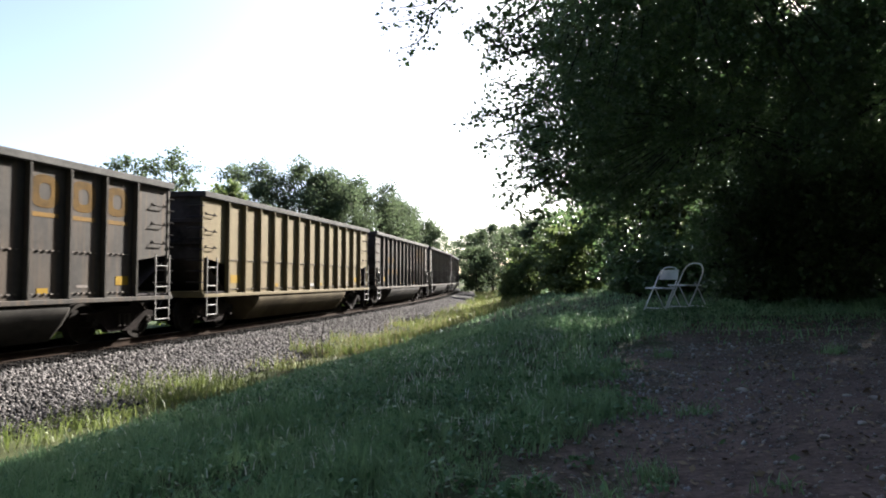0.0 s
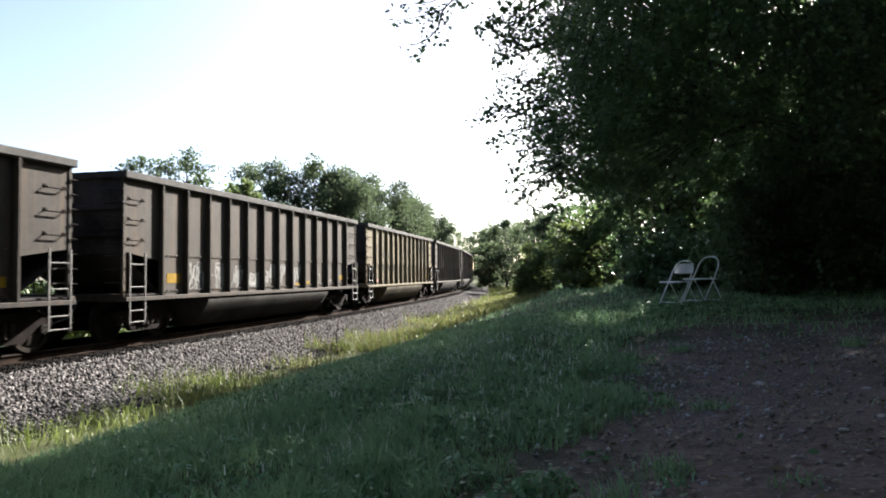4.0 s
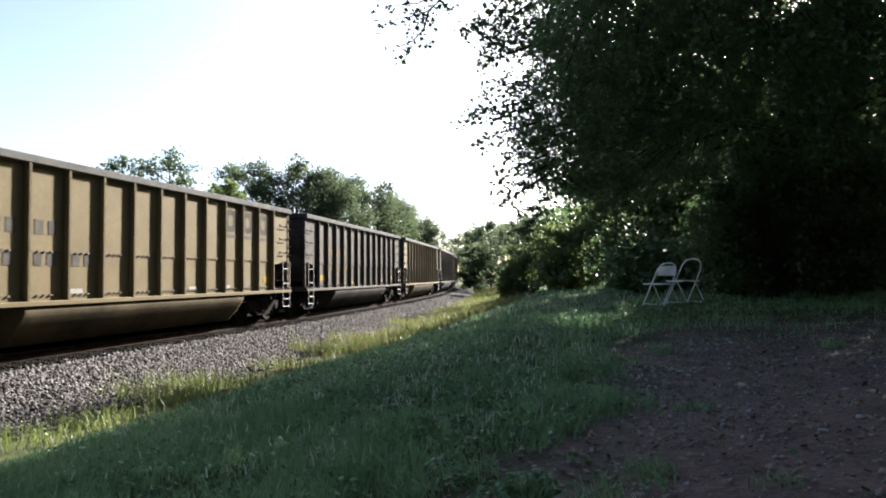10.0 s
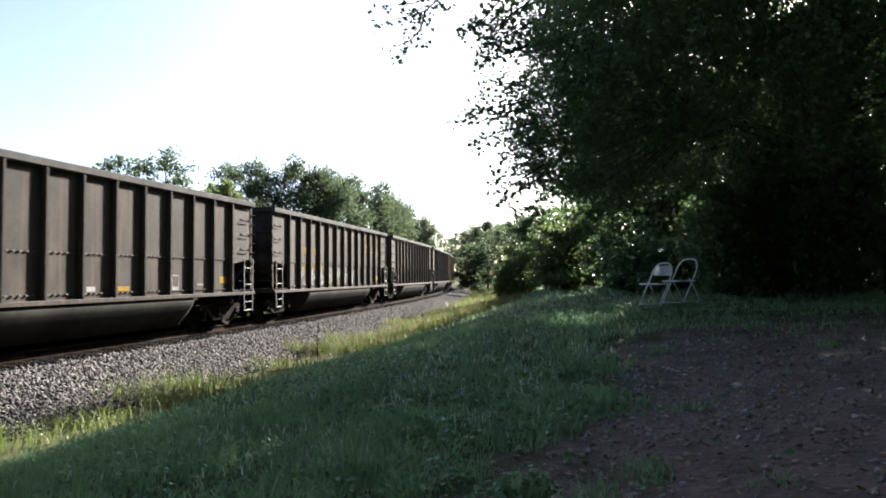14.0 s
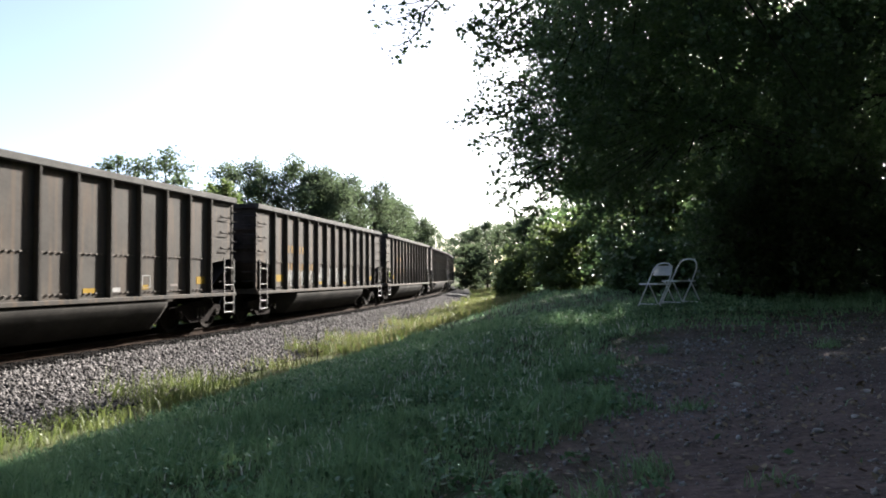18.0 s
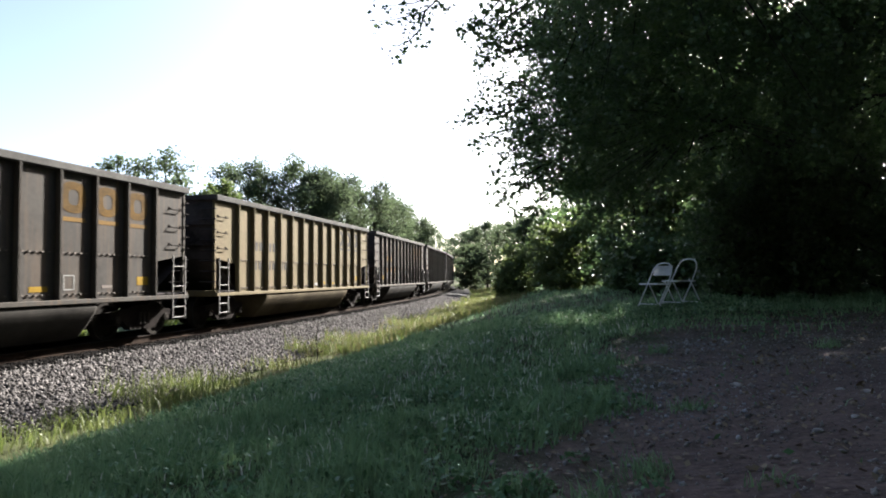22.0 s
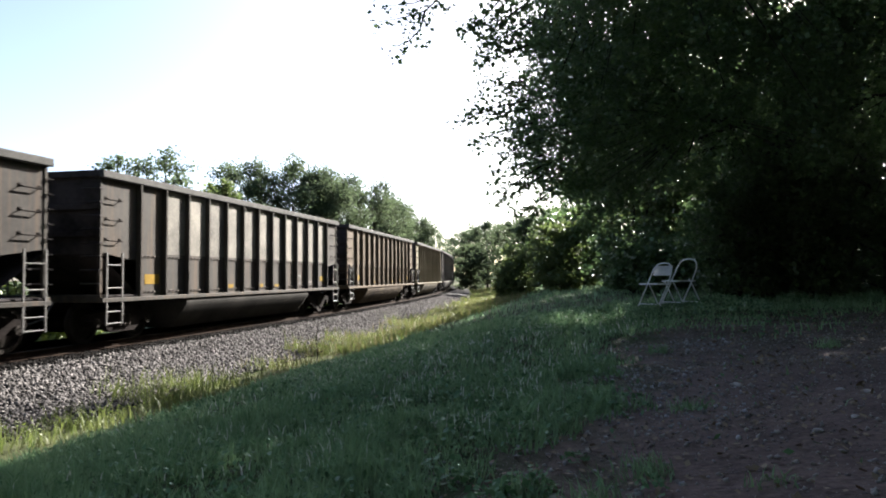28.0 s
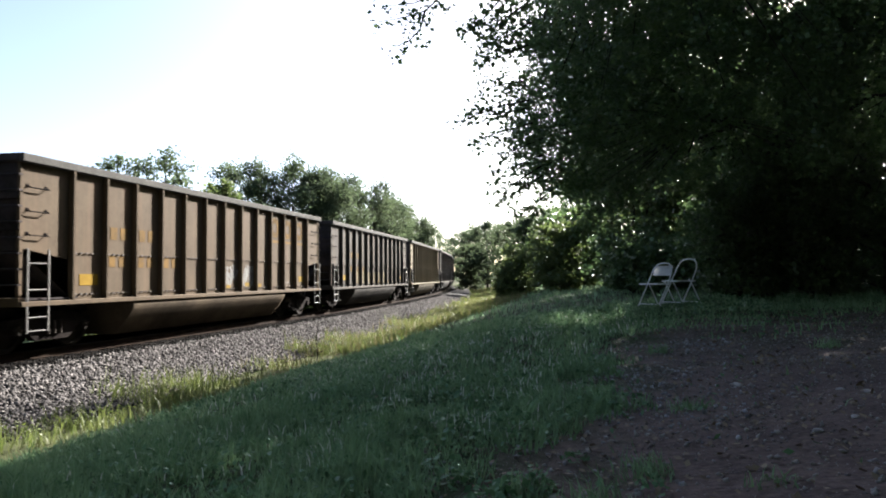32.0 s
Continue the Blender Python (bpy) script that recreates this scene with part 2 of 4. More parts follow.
# ---- ground ----
def ground_material():
    m = material("lawn_soil", (0.020, 0.032, 0.014), (0.048, 0.066, 0.028), 0.7, 0.95, bump=0.9, bump_scale=22.0, spec=0.08)
    nt = m.node_tree
    N, K = nt.nodes, nt.links
    b = N["Principled BSDF"]
    grass = b.inputs["Base Color"].links[0].from_socket
    tc, sep, ns, n2, n3 = N.new("ShaderNodeTexCoord"), N.new("ShaderNodeSeparateXYZ"), N.new("ShaderNodeTexNoise"), N.new("ShaderNodeTexNoise"), N.new("ShaderNodeTexNoise")
    K.new(tc.outputs["Object"], sep.inputs[0])
    for node, sc in ((ns, 1.3), (n2, 5.0), (n3, 45.0)):
        K.new(tc.outputs["Object"], node.inputs["Vector"])
        node.inputs["Scale"].default_value, node.inputs["Detail"].default_value = sc, 6.0

    def calc(op, a, c):
        q = N.new("ShaderNodeMath")
        q.operation = op
        for i, v in enumerate((a, c)):
            if isinstance(v, (int, float)):
                q.inputs[i].default_value = v
            else:
                K.new(v, q.inputs[i])
        return q.outputs[0]

    side = calc("ADD", calc("SUBTRACT", sep.outputs[0], calc("MULTIPLY", sep.outputs[1], DIRT_LEAN)), DIRT_EDGE)
    side = calc("ADD", side, calc("MULTIPLY", calc("SUBTRACT", ns.outputs["Fac"], 0.5), 2.2))
    end = calc("ADD", calc("SUBTRACT", DIRT_FAR, sep.outputs[1]), calc("MULTIPLY", calc("SUBTRACT", ns.outputs["Fac"], 0.5), 5.0))
    fac = calc("MINIMUM", calc("MULTIPLY", side, 1.6), calc("MULTIPLY", end, 0.17))
    fac = calc("ADD", fac, calc("MULTIPLY", calc("SUBTRACT", n2.outputs["Fac"], 0.5), 1.5))
    lim = N.new("ShaderNodeClamp")
    K.new(fac, lim.inputs[0])
    dirt = N.new("ShaderNodeMix")
    dirt.data_type = "RGBA"
    dirt.inputs["A"].default_value, dirt.inputs["B"].default_value = (0.058, 0.043, 0.040, 1), (0.172, 0.124, 0.108, 1)
    spread = N.new("ShaderNodeMapRange")
    spread.inputs["From Min"].default_value, spread.inputs["From Max"].default_value = 0.32, 0.68
    K.new(calc("ADD", calc("MULTIPLY", n3.outputs["Fac"], 0.55), calc("MULTIPLY", n2.outputs["Fac"], 0.45)), spread.inputs["Value"])
    K.new(spread.outputs[0], dirt.inputs["Factor"])
    mix = N.new("ShaderNodeMix")
    mix.data_type = "RGBA"
    K.new(lim.outputs[0], mix.inputs["Factor"])
    K.new(grass, mix.inputs["A"])
    K.new(dirt.outputs["Result"], mix.inputs["B"])
    K.new(mix.outputs["Result"], b.inputs["Base Color"])
    return m


DIRT_LEAN, DIRT_EDGE, DIRT_FAR = 0.40, 1.02, 10.5     # the bare patch: right of x = lean * y - edge, nearer than far


def bare(x, y):
    """How bare the lawn is at x, y: 0 grass, 1 dirt."""
    wob = 0.45 * np.sin(1.9 * x + 0.8 * y) + 0.35 * np.sin(3.7 * y - 1.3 * x) + 0.2 * np.sin(7.1 * x + 5.3 * y)
    return np.clip(np.minimum((x - DIRT_LEAN * y + DIRT_EDGE + 0.4 * wob) * 2.0, (DIRT_FAR - y + 1.4 * wob) * 0.17), 0, 1)


def axis(fine0, fine1, step, far0, far1):
    mid = list(np.arange(fine0, fine1, step))
    out, v, d = [], fine1, step
    while v < far1:
        out.append(v)
        d *= 1.12
        v += d
    low, v, d = [], fine0, step
    while v > far0:
        d *= 1.12
        v -= d
        low.append(v)
    return np.array(low[::-1] + mid + out + [far1])


GX, GY = axis(-14.0, 9.0, 0.2, -1500.0, 1500.0), axis(0.0, 40.0, 0.2, -1500.0, 1500.0)
gx, gy = np.meshgrid(GX, GY)
gz = ground_z(gx, gy)
nx, ny = len(GX), len(GY)
ii, jj = np.meshgrid(np.arange(nx - 1), np.arange(ny - 1))
q0 = (jj * nx + ii).ravel()
faces = np.stack([q0, q0 + 1, q0 + nx + 1, q0 + nx], 1)
ground = from_arrays("ground", np.stack([gx.ravel(), gy.ravel(), gz.ravel()], 1), faces, ground_material())
BED = material("ballast_bed", (0.012, 0.012, 0.012), (0.06, 0.058, 0.057), 9.0, 0.9, bump=1.0, bump_scale=24.0, fine=0.9, spec=0.05)
ground.data.materials.append(BED)
# coal-dusted bed, coloured darker still to stand for the train's shade
FOUL_SHADE = material("shaded_coal_ballast", (0.0021, 0.0021, 0.0021), (0.0112, 0.0105, 0.0101), 9.0, 0.95, bump=1.0, bump_scale=24.0, fine=0.9, spec=0.03)
ground.data.materials.append(material("verge_soil", (0.032, 0.038, 0.016), (0.072, 0.080, 0.034), 1.5, 0.95, bump=0.9, bump_scale=20.0, spec=0.08))
ground.data.materials.append(FOUL_SHADE)
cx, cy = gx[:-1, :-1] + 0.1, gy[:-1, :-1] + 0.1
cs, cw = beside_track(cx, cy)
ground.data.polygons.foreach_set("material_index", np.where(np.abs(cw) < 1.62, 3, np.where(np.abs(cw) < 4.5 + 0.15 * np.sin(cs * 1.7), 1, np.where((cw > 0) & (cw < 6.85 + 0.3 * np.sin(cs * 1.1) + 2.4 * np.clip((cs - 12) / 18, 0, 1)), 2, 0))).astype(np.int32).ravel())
ground.data.polygons.foreach_set("use_smooth", np.ones(len(faces), dtype=bool))
tagged(ground, "shaded lawn with a bare dirt patch beside a gravel railway bed", "ground", kind="structure")


# ---- track ----
def sweep(name, profile, w, s0, s1, step, mat, parent):
    """A profile of (across, height) carried along the track."""
    ss = np.arange(s0, s1 + step, step)
    vs = []
    for s in ss:
        for a, z in profile:
            x, y, _ = on_track(s, w + a)
            vs.append((x, y, z))
    n = len(profile)
    fs = [(i * n + j, i * n + (j + 1) % n, (i + 1) * n + (j + 1) % n, (i + 1) * n + j) for i in range(len(ss) - 1) for j in range(n)]
    return from_arrays(name, np.array(vs), np.array(fs), mat, parent)


track = tagged(new("railway_track"), "curved single railway track on wooden ties in grey ballast", "railway track", kind="structure")
FOOT = [(-0.07, -0.178), (0.07, -0.178), (0.07, -0.165), (0.012, -0.145), (0.012, -0.045), (0.036, -0.035), (0.036, -0.006), (-0.036, -0.006), (-0.036, -0.035), (-0.012, -0.045), (-0.012, -0.145), (-0.07, -0.165)]
for w in (-0.7525, 0.7525):
    rail = sweep("rail", FOOT, w, -120, 420, 2.0, RAIL, track)
    tagged(rail, "brown steel rail with a worn bright head")
    sweep("railhead", [(-0.033, -0.0055), (0.033, -0.0055), (0.030, 0.0), (-0.030, 0.0)], w, -120, 420, 2.0, RAIL_TOP, rail)
bm = bmesh.new()
box(bm, -0.115, 0.115, -1.3, 1.3, -0.36, -0.182, 0.012)
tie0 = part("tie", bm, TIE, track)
TIE_MESH = tie0.data
tie0.matrix_basis = pose(*on_track(-6.0)[:2], 0, 0, 0, 90 - math.degrees(HEADING))
tie0.location.z = 0.0
for i in range(1, 230):
    x, y, a = on_track(-6.0 + 0.53 * i)
    shared("tie", TIE_MESH, track, pose(x, y, random.uniform(-0.008, 0.004), 0, 0, 90 - math.degrees(a) + random.uniform(-1.2, 1.2)))
bm = bmesh.new()
box(bm, -0.10, 0.10, -0.20, 0.20, -0.186, -0.176)
plate = part("tie_plate", bm, RAIL, track)
plate.matrix_basis = Matrix.Translation((*on_track(0.0, 0.7525)[:2], 0)) @ pose(0, 0, 0, 0, 0, 90 - math.degrees(HEADING))
for i in range(0, 100):
    x, y, a = on_track(-6.0 + 0.53 * i, 0.7525)
    shared("tie_plate", plate.data, track, pose(x, y, 0.0, 0, 0, 90 - math.degrees(a)))


def scatter_stones(name, x, y, z, size, mat, label, category, parent=None):
    """Broken stones: lopsided octahedra at the given places."""
    n = len(x)
    rng = np.random.default_rng(5)
    base = np.array([[1, 0, 0], [0, 1, 0], [-1, 0, 0], [0, -1, 0], [0, 0, 1], [0, 0, -1]], float)
    v = base[None] * (size[:, None, None] * rng.uniform(0.55, 1.25, (n, 6, 1))) + rng.normal(0, 0.12, (n, 6, 3)) * size[:, None, None]
    v[:, :, 2] *= rng.uniform(0.55, 1.0, (n, 1))
    ang, tip = rng.uniform(0, 6.28, n), rng.normal(0, 0.5, n)
    c, s = np.cos(tip)[:, None], np.sin(tip)[:, None]
    v[:, :, 1], v[:, :, 2] = v[:, :, 1] * c - v[:, :, 2] * s, v[:, :, 1] * s + v[:, :, 2] * c
    c, s = np.cos(ang)[:, None], np.sin(ang)[:, None]
    v[:, :, 0], v[:, :, 1] = v[:, :, 0] * c - v[:, :, 1] * s, v[:, :, 0] * s + v[:, :, 1] * c
    v += np.stack([x, y, z], 1)[:, None]
    tri = np.array([[0, 1, 4], [1, 2, 4], [2, 3, 4], [3, 0, 4], [1, 0, 5], [2, 1, 5], [3, 2, 5], [0, 3, 5]])
    f = (tri[None] + (np.arange(n) * 6)[:, None, None]).reshape(-1, 3)
    ob = from_arrays(name, v.reshape(-1, 3), f, mat, parent)
    return tagged(ob, label, category, kind="stuff")


def track_points(rng, n, s0, s1, w0, w1, bias=1.0):
    s, w = s0 + (s1 - s0) * rng.random(n) ** bias, rng.uniform(w0, w1, n)
    a = HEADING - np.clip(s, 0, BEND_END) / BEND
    x = np.where(s < 0, P0[0] + TT[0] * s + TN[0] * w, BC[0] + np.cos(a) * (BEND + w))
    y = np.where(s < 0, P0[1] + TT[1] * s + TN[1] * w, BC[1] - np.sin(a) * (BEND + w))
    return s, w, x, y


rng = np.random.default_rng(11)
s, w, x, y = track_points(rng, 98000, 1.0, 62.0, 1.50, 4.75, 1.7)
keep = (w < 4.0) | (rng.random(len(w)) < (4.9 - w))
x, y, w = x[keep], y[keep], w[keep]
size = rng.uniform(0.018, 0.056, len(x))
scatter_stones("ballast", x, y, ground_z(x, y) + size * 0.25, size, STONE, "sunlit grey crushed stone ballast beside the rails", "ballast")


# stones over the tie ends, with the same shade in their colour
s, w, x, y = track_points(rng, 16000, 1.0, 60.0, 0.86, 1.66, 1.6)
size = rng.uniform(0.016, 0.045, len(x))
scatter_stones("fouled_ballast", x, y, np.maximum(ground_z(x, y), -0.20) + size * 0.2, size, FOUL_SHADE, "coal-dusted stones round the tie ends, coloured darker for shade", "ballast")


# ---- grass ----
def blades(name, x, y, z, length, width, mat, label, category, seed, bend=0.5):
    """Grass blades: each a tapered, bent strip of two faces."""
    n = len(x)
    r = np.random.default_rng(seed)
    a, b = r.uniform(0, 6.28, n), r.uniform(0, 6.28, n)
    side = np.stack([np.cos(a), np.sin(a), np.zeros(n)], 1) * width[:, None]
    tilt = r.uniform(0.1, 1.0, n) * bend
    lean = np.stack([np.cos(b), np.sin(b), np.zeros(n)], 1)
    root = np.stack([x, y, z - 0.01], 1)
    up = np.array([0, 0, 1.0])
    mid = root + (up * np.cos(tilt * 0.6)[:, None] + lean * np.sin(tilt * 0.6)[:, None]) * (length * 0.55)[:, None]
    tip = mid + (up * np.cos(tilt * 1.6)[:, None] + lean * np.sin(tilt * 1.6)[:, None]) * (length * 0.5)[:, None]
    v = np.stack([root - side, root + side, mid + side * 0.8, mid - side * 0.8, tip], 1)
    k = (np.arange(n) * 5)[:, None]
    t = np.concatenate([k + np.array([[0, 1, 2]]), k + np.array([[0, 2, 3]]), k + np.array([[3, 2, 4]])])
    ob = from_arrays(name, v.reshape(-1, 3), t, mat)
    return tagged(ob, label, category, kind="stuff")


def lawn(name, n, near, far, blade, seed, mat=GRASS):
    r = np.random.default_rng(seed)
    d = near + (far - near) * r.random(n) ** 0.8
    x = d * np.tan(r.uniform(-0.70, 0.70, n))
    y = d
    clump = 0.5 + 0.3 * np.sin(4.1 * x + 2.3 * np.sin(3 * y)) * np.sin(3.7 * y + 1.9 * np.sin(2.2 * x)) + 0.25 * np.sin(13.0 * x + 3 * np.sin(5.1 * y)) * np.sin(9.0 * y + 2.5 * np.sin(6.3 * x))
    clump = np.clip(clump, 0, 1)
    s, w = beside_track(x, y)
    ok = (w > 6.75 + 0.3 * np.sin(s) + 2.4 * np.clip((s - 12) / 20, 0, 1)) & (r.random(n) > np.minimum(1.0, bare(x, y) * 1.25) * 0.993) & (r.random(n) < 0.06 + 1.0 * clump)
    x, y, d, clump = x[ok], y[ok], d[ok], clump[ok]
    m = len(x)
    ln = blade * r.uniform(0.45, 1.3, m) * (0.35 + 1.15 * clump) * (1 - 0.62 * bare(x, y))
    wd = (0.0036 + 0.0005 * d) * r.uniform(0.7, 1.4, m)
    return blades(name, x, y, ground_z(x, y), ln, wd, mat, "short green lawn grass in tree shade", "grass", seed + 1, 0.9)


lawn("lawn_grass", 80000, 1.2, 5.0, 0.115, 21)
lawn("lawn_grass", 75000, 5.0, 14.0, 0.12, 22)
lawn("lawn_grass", 60000, 14.0, 60.0, 0.15, 23)


# the lawn round and behind the camera
rng = np.random.default_rng(24)
x, y = rng.uniform(-9, 9, 42000), rng.uniform(-9, 6, 42000)
ok = (np.abs(x) > 0.68 * y) & (beside_track(x, y)[1] > 6.7) & (rng.random(len(x)) > bare(x, y) * 0.97)
x, y = x[ok], y[ok]
blades("lawn_grass", x, y, ground_z(x, y), rng.uniform(0.05, 0.13, len(x)), rng.uniform(0.003, 0.006, len(x)), GRASS, "short green lawn grass in tree shade", "grass", 25, 0.9)


def leaf_litter(name, x, y, z, size, mat, label, category, seed, flat=0.6):
    """Small leaves lying or standing at odd angles."""
    g = np.random.default_rng(seed)
    n = len(x)
    c = np.stack([x, y, z], 1)
    nn = g.normal(0, flat, (n, 3)) + np.array([0, 0, 1.0])
    d1 = np.cross(nn, g.normal(0, 1, (n, 3)))
    d1 /= np.linalg.norm(d1, axis=1)[:, None]
    d2 = np.cross(nn / np.linalg.norm(nn, axis=1)[:, None], d1)
    L, W = size[:, None] * 0.5, size[:, None] * 0.3
    v = np.stack([c - d1 * L, c + d2 * W, c + d1 * L, c - d2 * W], 1).reshape(-1, 3)
    return tagged(from_arrays(name, v, np.arange(n * 4).reshape(-1, 4), mat), label, category, kind="stuff")


CLOVER = material("clover_leaf", (0.055, 0.13, 0.055), (0.12, 0.225, 0.10), 0.7, 0.55, through=0.25, island=0.5, spec=0.3)
DRY = material("dry_leaf", (0.11, 0.075, 0.045), (0.27, 0.20, 0.13), 2.0, 0.8, island=0.7)
rng = np.random.default_rng(71)
d = 1.5 + 11.5 * rng.random(60000) ** 0.75
x, y = d * np.tan(rng.uniform(-0.62, 0.5, len(d))), d
s, w = beside_track(x, y)
drift = np.sin(1.1 * x + 0.4 * y) + np.sin(0.9 * y - 0.6 * x) + 0.7 * np.sin(3.3 * x + 2.1 * y)
ok = (w > 7.0) & (rng.random(len(d)) > bare(x, y) * 0.98) & (rng.random(len(d)) < np.clip(0.5 + 0.35 * drift, 0.06, 1))
x, y, d = x[ok], y[ok], d[ok]
leaf_litter("lawn_clover", x, y, ground_z(x, y) + rng.uniform(0.02, 0.10, len(x)), (0.018 + 0.0020 * d) * rng.uniform(0.5, 1.7, len(x)), CLOVER, "low clover and broad-leaved weeds in the lawn", "clover", 72)

# gravel, chips and dry leaves on the bare patch
rng = np.random.default_rng(81)
d = 1.4 + 7.6 * rng.random(38000) ** 0.8
x, y = d * np.tan(rng.uniform(-0.22, 0.72, len(d))), d
ok = rng.random(len(d)) < bare(x, y)
x, y, d = x[ok], y[ok], d[ok]
size = 0.0022 + 0.013 * rng.random(len(x)) ** 9 + 0.0004 * d
scatter_stones("gravel", x, y, ground_z(x, y) + size * 0.2, size, GRAVEL, "loose gravel chips on the bare dirt", "gravel")
# paler, coarser chips along the edge of the grass
d = 1.5 + 4.5 * rng.random(9000)
x, y = d * np.tan(rng.uniform(-0.2, 0.45, len(d))), d
edge = bare(x, y)
ok = (edge > 0.12) & (rng.random(len(d)) < np.clip(1.15 - 1.1 * np.abs(x - DIRT_LEAN * y + DIRT_EDGE - 0.45), 0, 1) * np.clip(0.5 + 0.8 * np.sin(2.9 * x + 1.3 * y), 0.1, 1))
x, y, d = x[ok], y[ok], d[ok]
size = 0.003 + 0.014 * rng.random(len(x)) ** 4 + 0.0006 * d
scatter_stones("gravel", x, y, ground_z(x, y) + size * 0.2, size, material("pale_gravel_stone", (0.09, 0.085, 0.085), (0.42, 0.41, 0.42), 6.0, 0.9, island=0.9), "pale grey gravel chips along the edge of the grass", "gravel")
d = 1.4 + 7.6 * rng.random(3800)
x, y = d * np.tan(rng.uniform(-0.2, 0.72, len(d))), d
ok = rng.random(len(d)) < 0.12 + 0.88 * bare(x, y)
x, y, d = x[ok], y[ok], d[ok]
leaf_litter("leaf_litter", x, y, ground_z(x, y) + 0.012, (0.022 + 0.002 * d) * rng.uniform(0.6, 1.5, len(x)), DRY, "dry brown leaves scattered over the dirt", "leaf litter", 82, 0.35)


def rock(x, y, size, flat, seed):
    """A half-buried lump of stone."""
    r = random.Random(seed)
    bm = bmesh.new()
    bmesh.ops.create_icosphere(bm, subdivisions=2, radius=1.0)
    for v in bm.verts:
        k = 1 + 0.22 * noise.noise(v.co * 1.3 + Vector((seed * 3.1, 0, 0))) + 0.1 * noise.noise(v.co * 3.1 + Vector((0, seed, 0)))
        v.co = Vector((v.co.x * size * k, v.co.y * size * 0.75 * k, v.co.z * size * flat * k))
    ob = link("rock", bm, GRAVEL)
    ob.matrix_basis = pose(x, y, float(ground_z(x, y)) + size * flat * 0.25, r.uniform(-8, 8), r.uniform(-8, 8), r.uniform(0, 360))
    return tagged(ob, "weathered grey stone half sunk in the dirt", "rock", "stones on the bare patch")


for k, (h, v, sz) in enumerate([(430, -180, 0.042), (160, -302, 0.035), (580, -205, 0.026), (620, -215, 0.032), (360, -150, 0.02), (555, -180, 0.022), (345, -245, 0.014), (545, -260, 0.03), (275, -207, 0.016), (440, -95, 0.04), (210, -225, 0.02), (600, -250, 0.025)]):
    dist = 0.64 / (-v / 1000)
    rock(h * dist / 1000, dist, sz * 0.85, 0.4, k + 1)


def tuft(x, y, blades_n, length, seed, mat, label):
    r = np.random.default_rng(seed)
    px, py = x + r.normal(0, 0.045, blades_n), y + r.normal(0, 0.045, blades_n)
    ob = blades("grass_tuft", px, py, ground_z(px, py), length * r.uniform(0.5, 1.2, blades_n), r.uniform(0.002, 0.0042, blades_n), mat, label, "grass tuft", seed, 1.1)
    del ob["kind"]
    return ob


for k, (h, v, n, ln) in enumerate([(115, -295, 130, 0.10), (297, -277, 110, 0.09), (360, -200, 80, 0.08), (222, -310, 60, 0.12), (30, -262, 90, 0.12), (480, -310, 40, 0.06), (170, -215, 60, 0.11), (245, -320, 40, 0.08), (320, -120, 80, 0.1), (560, -130, 80, 0.1), (-60, -290, 120, 0.14), (-140, -250, 120, 0.15), (-230, -300, 120, 0.15)]):
    dist = 0.63 / (-v / 1000)
    tuft(h * dist / 1000, dist, n, ln, 300 + k, GRASS, "small tuft of green grass at the edge of the dirt")

# low broad-leaved weeds: rosettes on short stems
rng = np.random.default_rng(401)
px, py, pz, ps = [], [], [], []
for h, v, n, sp, sz in [(113, -288, 120, 0.11, 0.035), (60, -300, 60, 0.08, 0.03), (190, -255, 40, 0.05, 0.025), (20, -275, 70, 0.10, 0.03), (300, -300, 40, 0.06, 0.02)]:
    dist = 0.63 / (-v / 1000)
    q, t = rng.uniform(0, 6.28, n), sp * np.sqrt(rng.random(n))
    x, y = h * dist / 1000 + t * np.cos(q), dist + t * np.sin(q)
    px, py, ps = np.append(px, x), np.append(py, y), np.append(ps, sz * rng.uniform(0.6, 1.3, n))
    pz = np.append(pz, ground_z(x, y) + 0.02 + 0.9 * (sp - t) * rng.uniform(0.3, 1.0, n))
leaf_litter("leafy_weeds", px, py, pz, ps, CLOVER, "low broad-leaved green weeds growing in the dirt", "weeds", 402, 0.55)

# near-white blades: glints on the lawn, put in as colour
rng = np.random.default_rng(91)
d = rng.uniform(2.6, 9.5, 2400)
x, y = d * np.tan(rng.normal(-0.02, 0.2, len(d))), d
x, y = x + 0.12 * np.sin(9 * y), y
ok = (bare(x, y) < 0.3) & (np.sin(5 * x + 3 * y) * np.sin(4 * y - 2 * x) > -0.1)
x, y, d = x[ok], y[ok], d[ok]
blades("dry_blades", x, y, ground_z(x, y) + 0.05, rng.uniform(0.04, 0.085, len(x)), 0.0018 + 0.0004 * d, GLINT, "near-white blades painted as glints among the green", "grass", 92, 1.0)

# one tall dry stalk on the bank
bm = bmesh.new()
tube(bm, [(0, 0, -0.02), (0.01, 0.0, 0.28), (-0.005, 0.01, 0.55), (0.03, 0.0, 0.78)], 0.008, 6, 0.004)
stalk = link("weed_stalk", bm, BARK)
stalk.location = (-2.05, 11.0, float(ground_z(-2.05, 11.0)))
tagged(stalk, "tall thin dark weed stalk on the grassy bank", "weed stalk")
for k in range(7):
    bm = bmesh.new()
    z, q = 0.26 + 0.07 * k, 2.4 * k
    d = Vector((math.cos(q), math.sin(q), 0.5)) * (0.10 - 0.008 * k)
    tube(bm, [(0, 0, z), d * 0.6 + Vector((0, 0, z)), d + Vector((0, 0, z - 0.01))], 0.004, 5, 0.007)
    part("twig", bm, BARK, stalk)

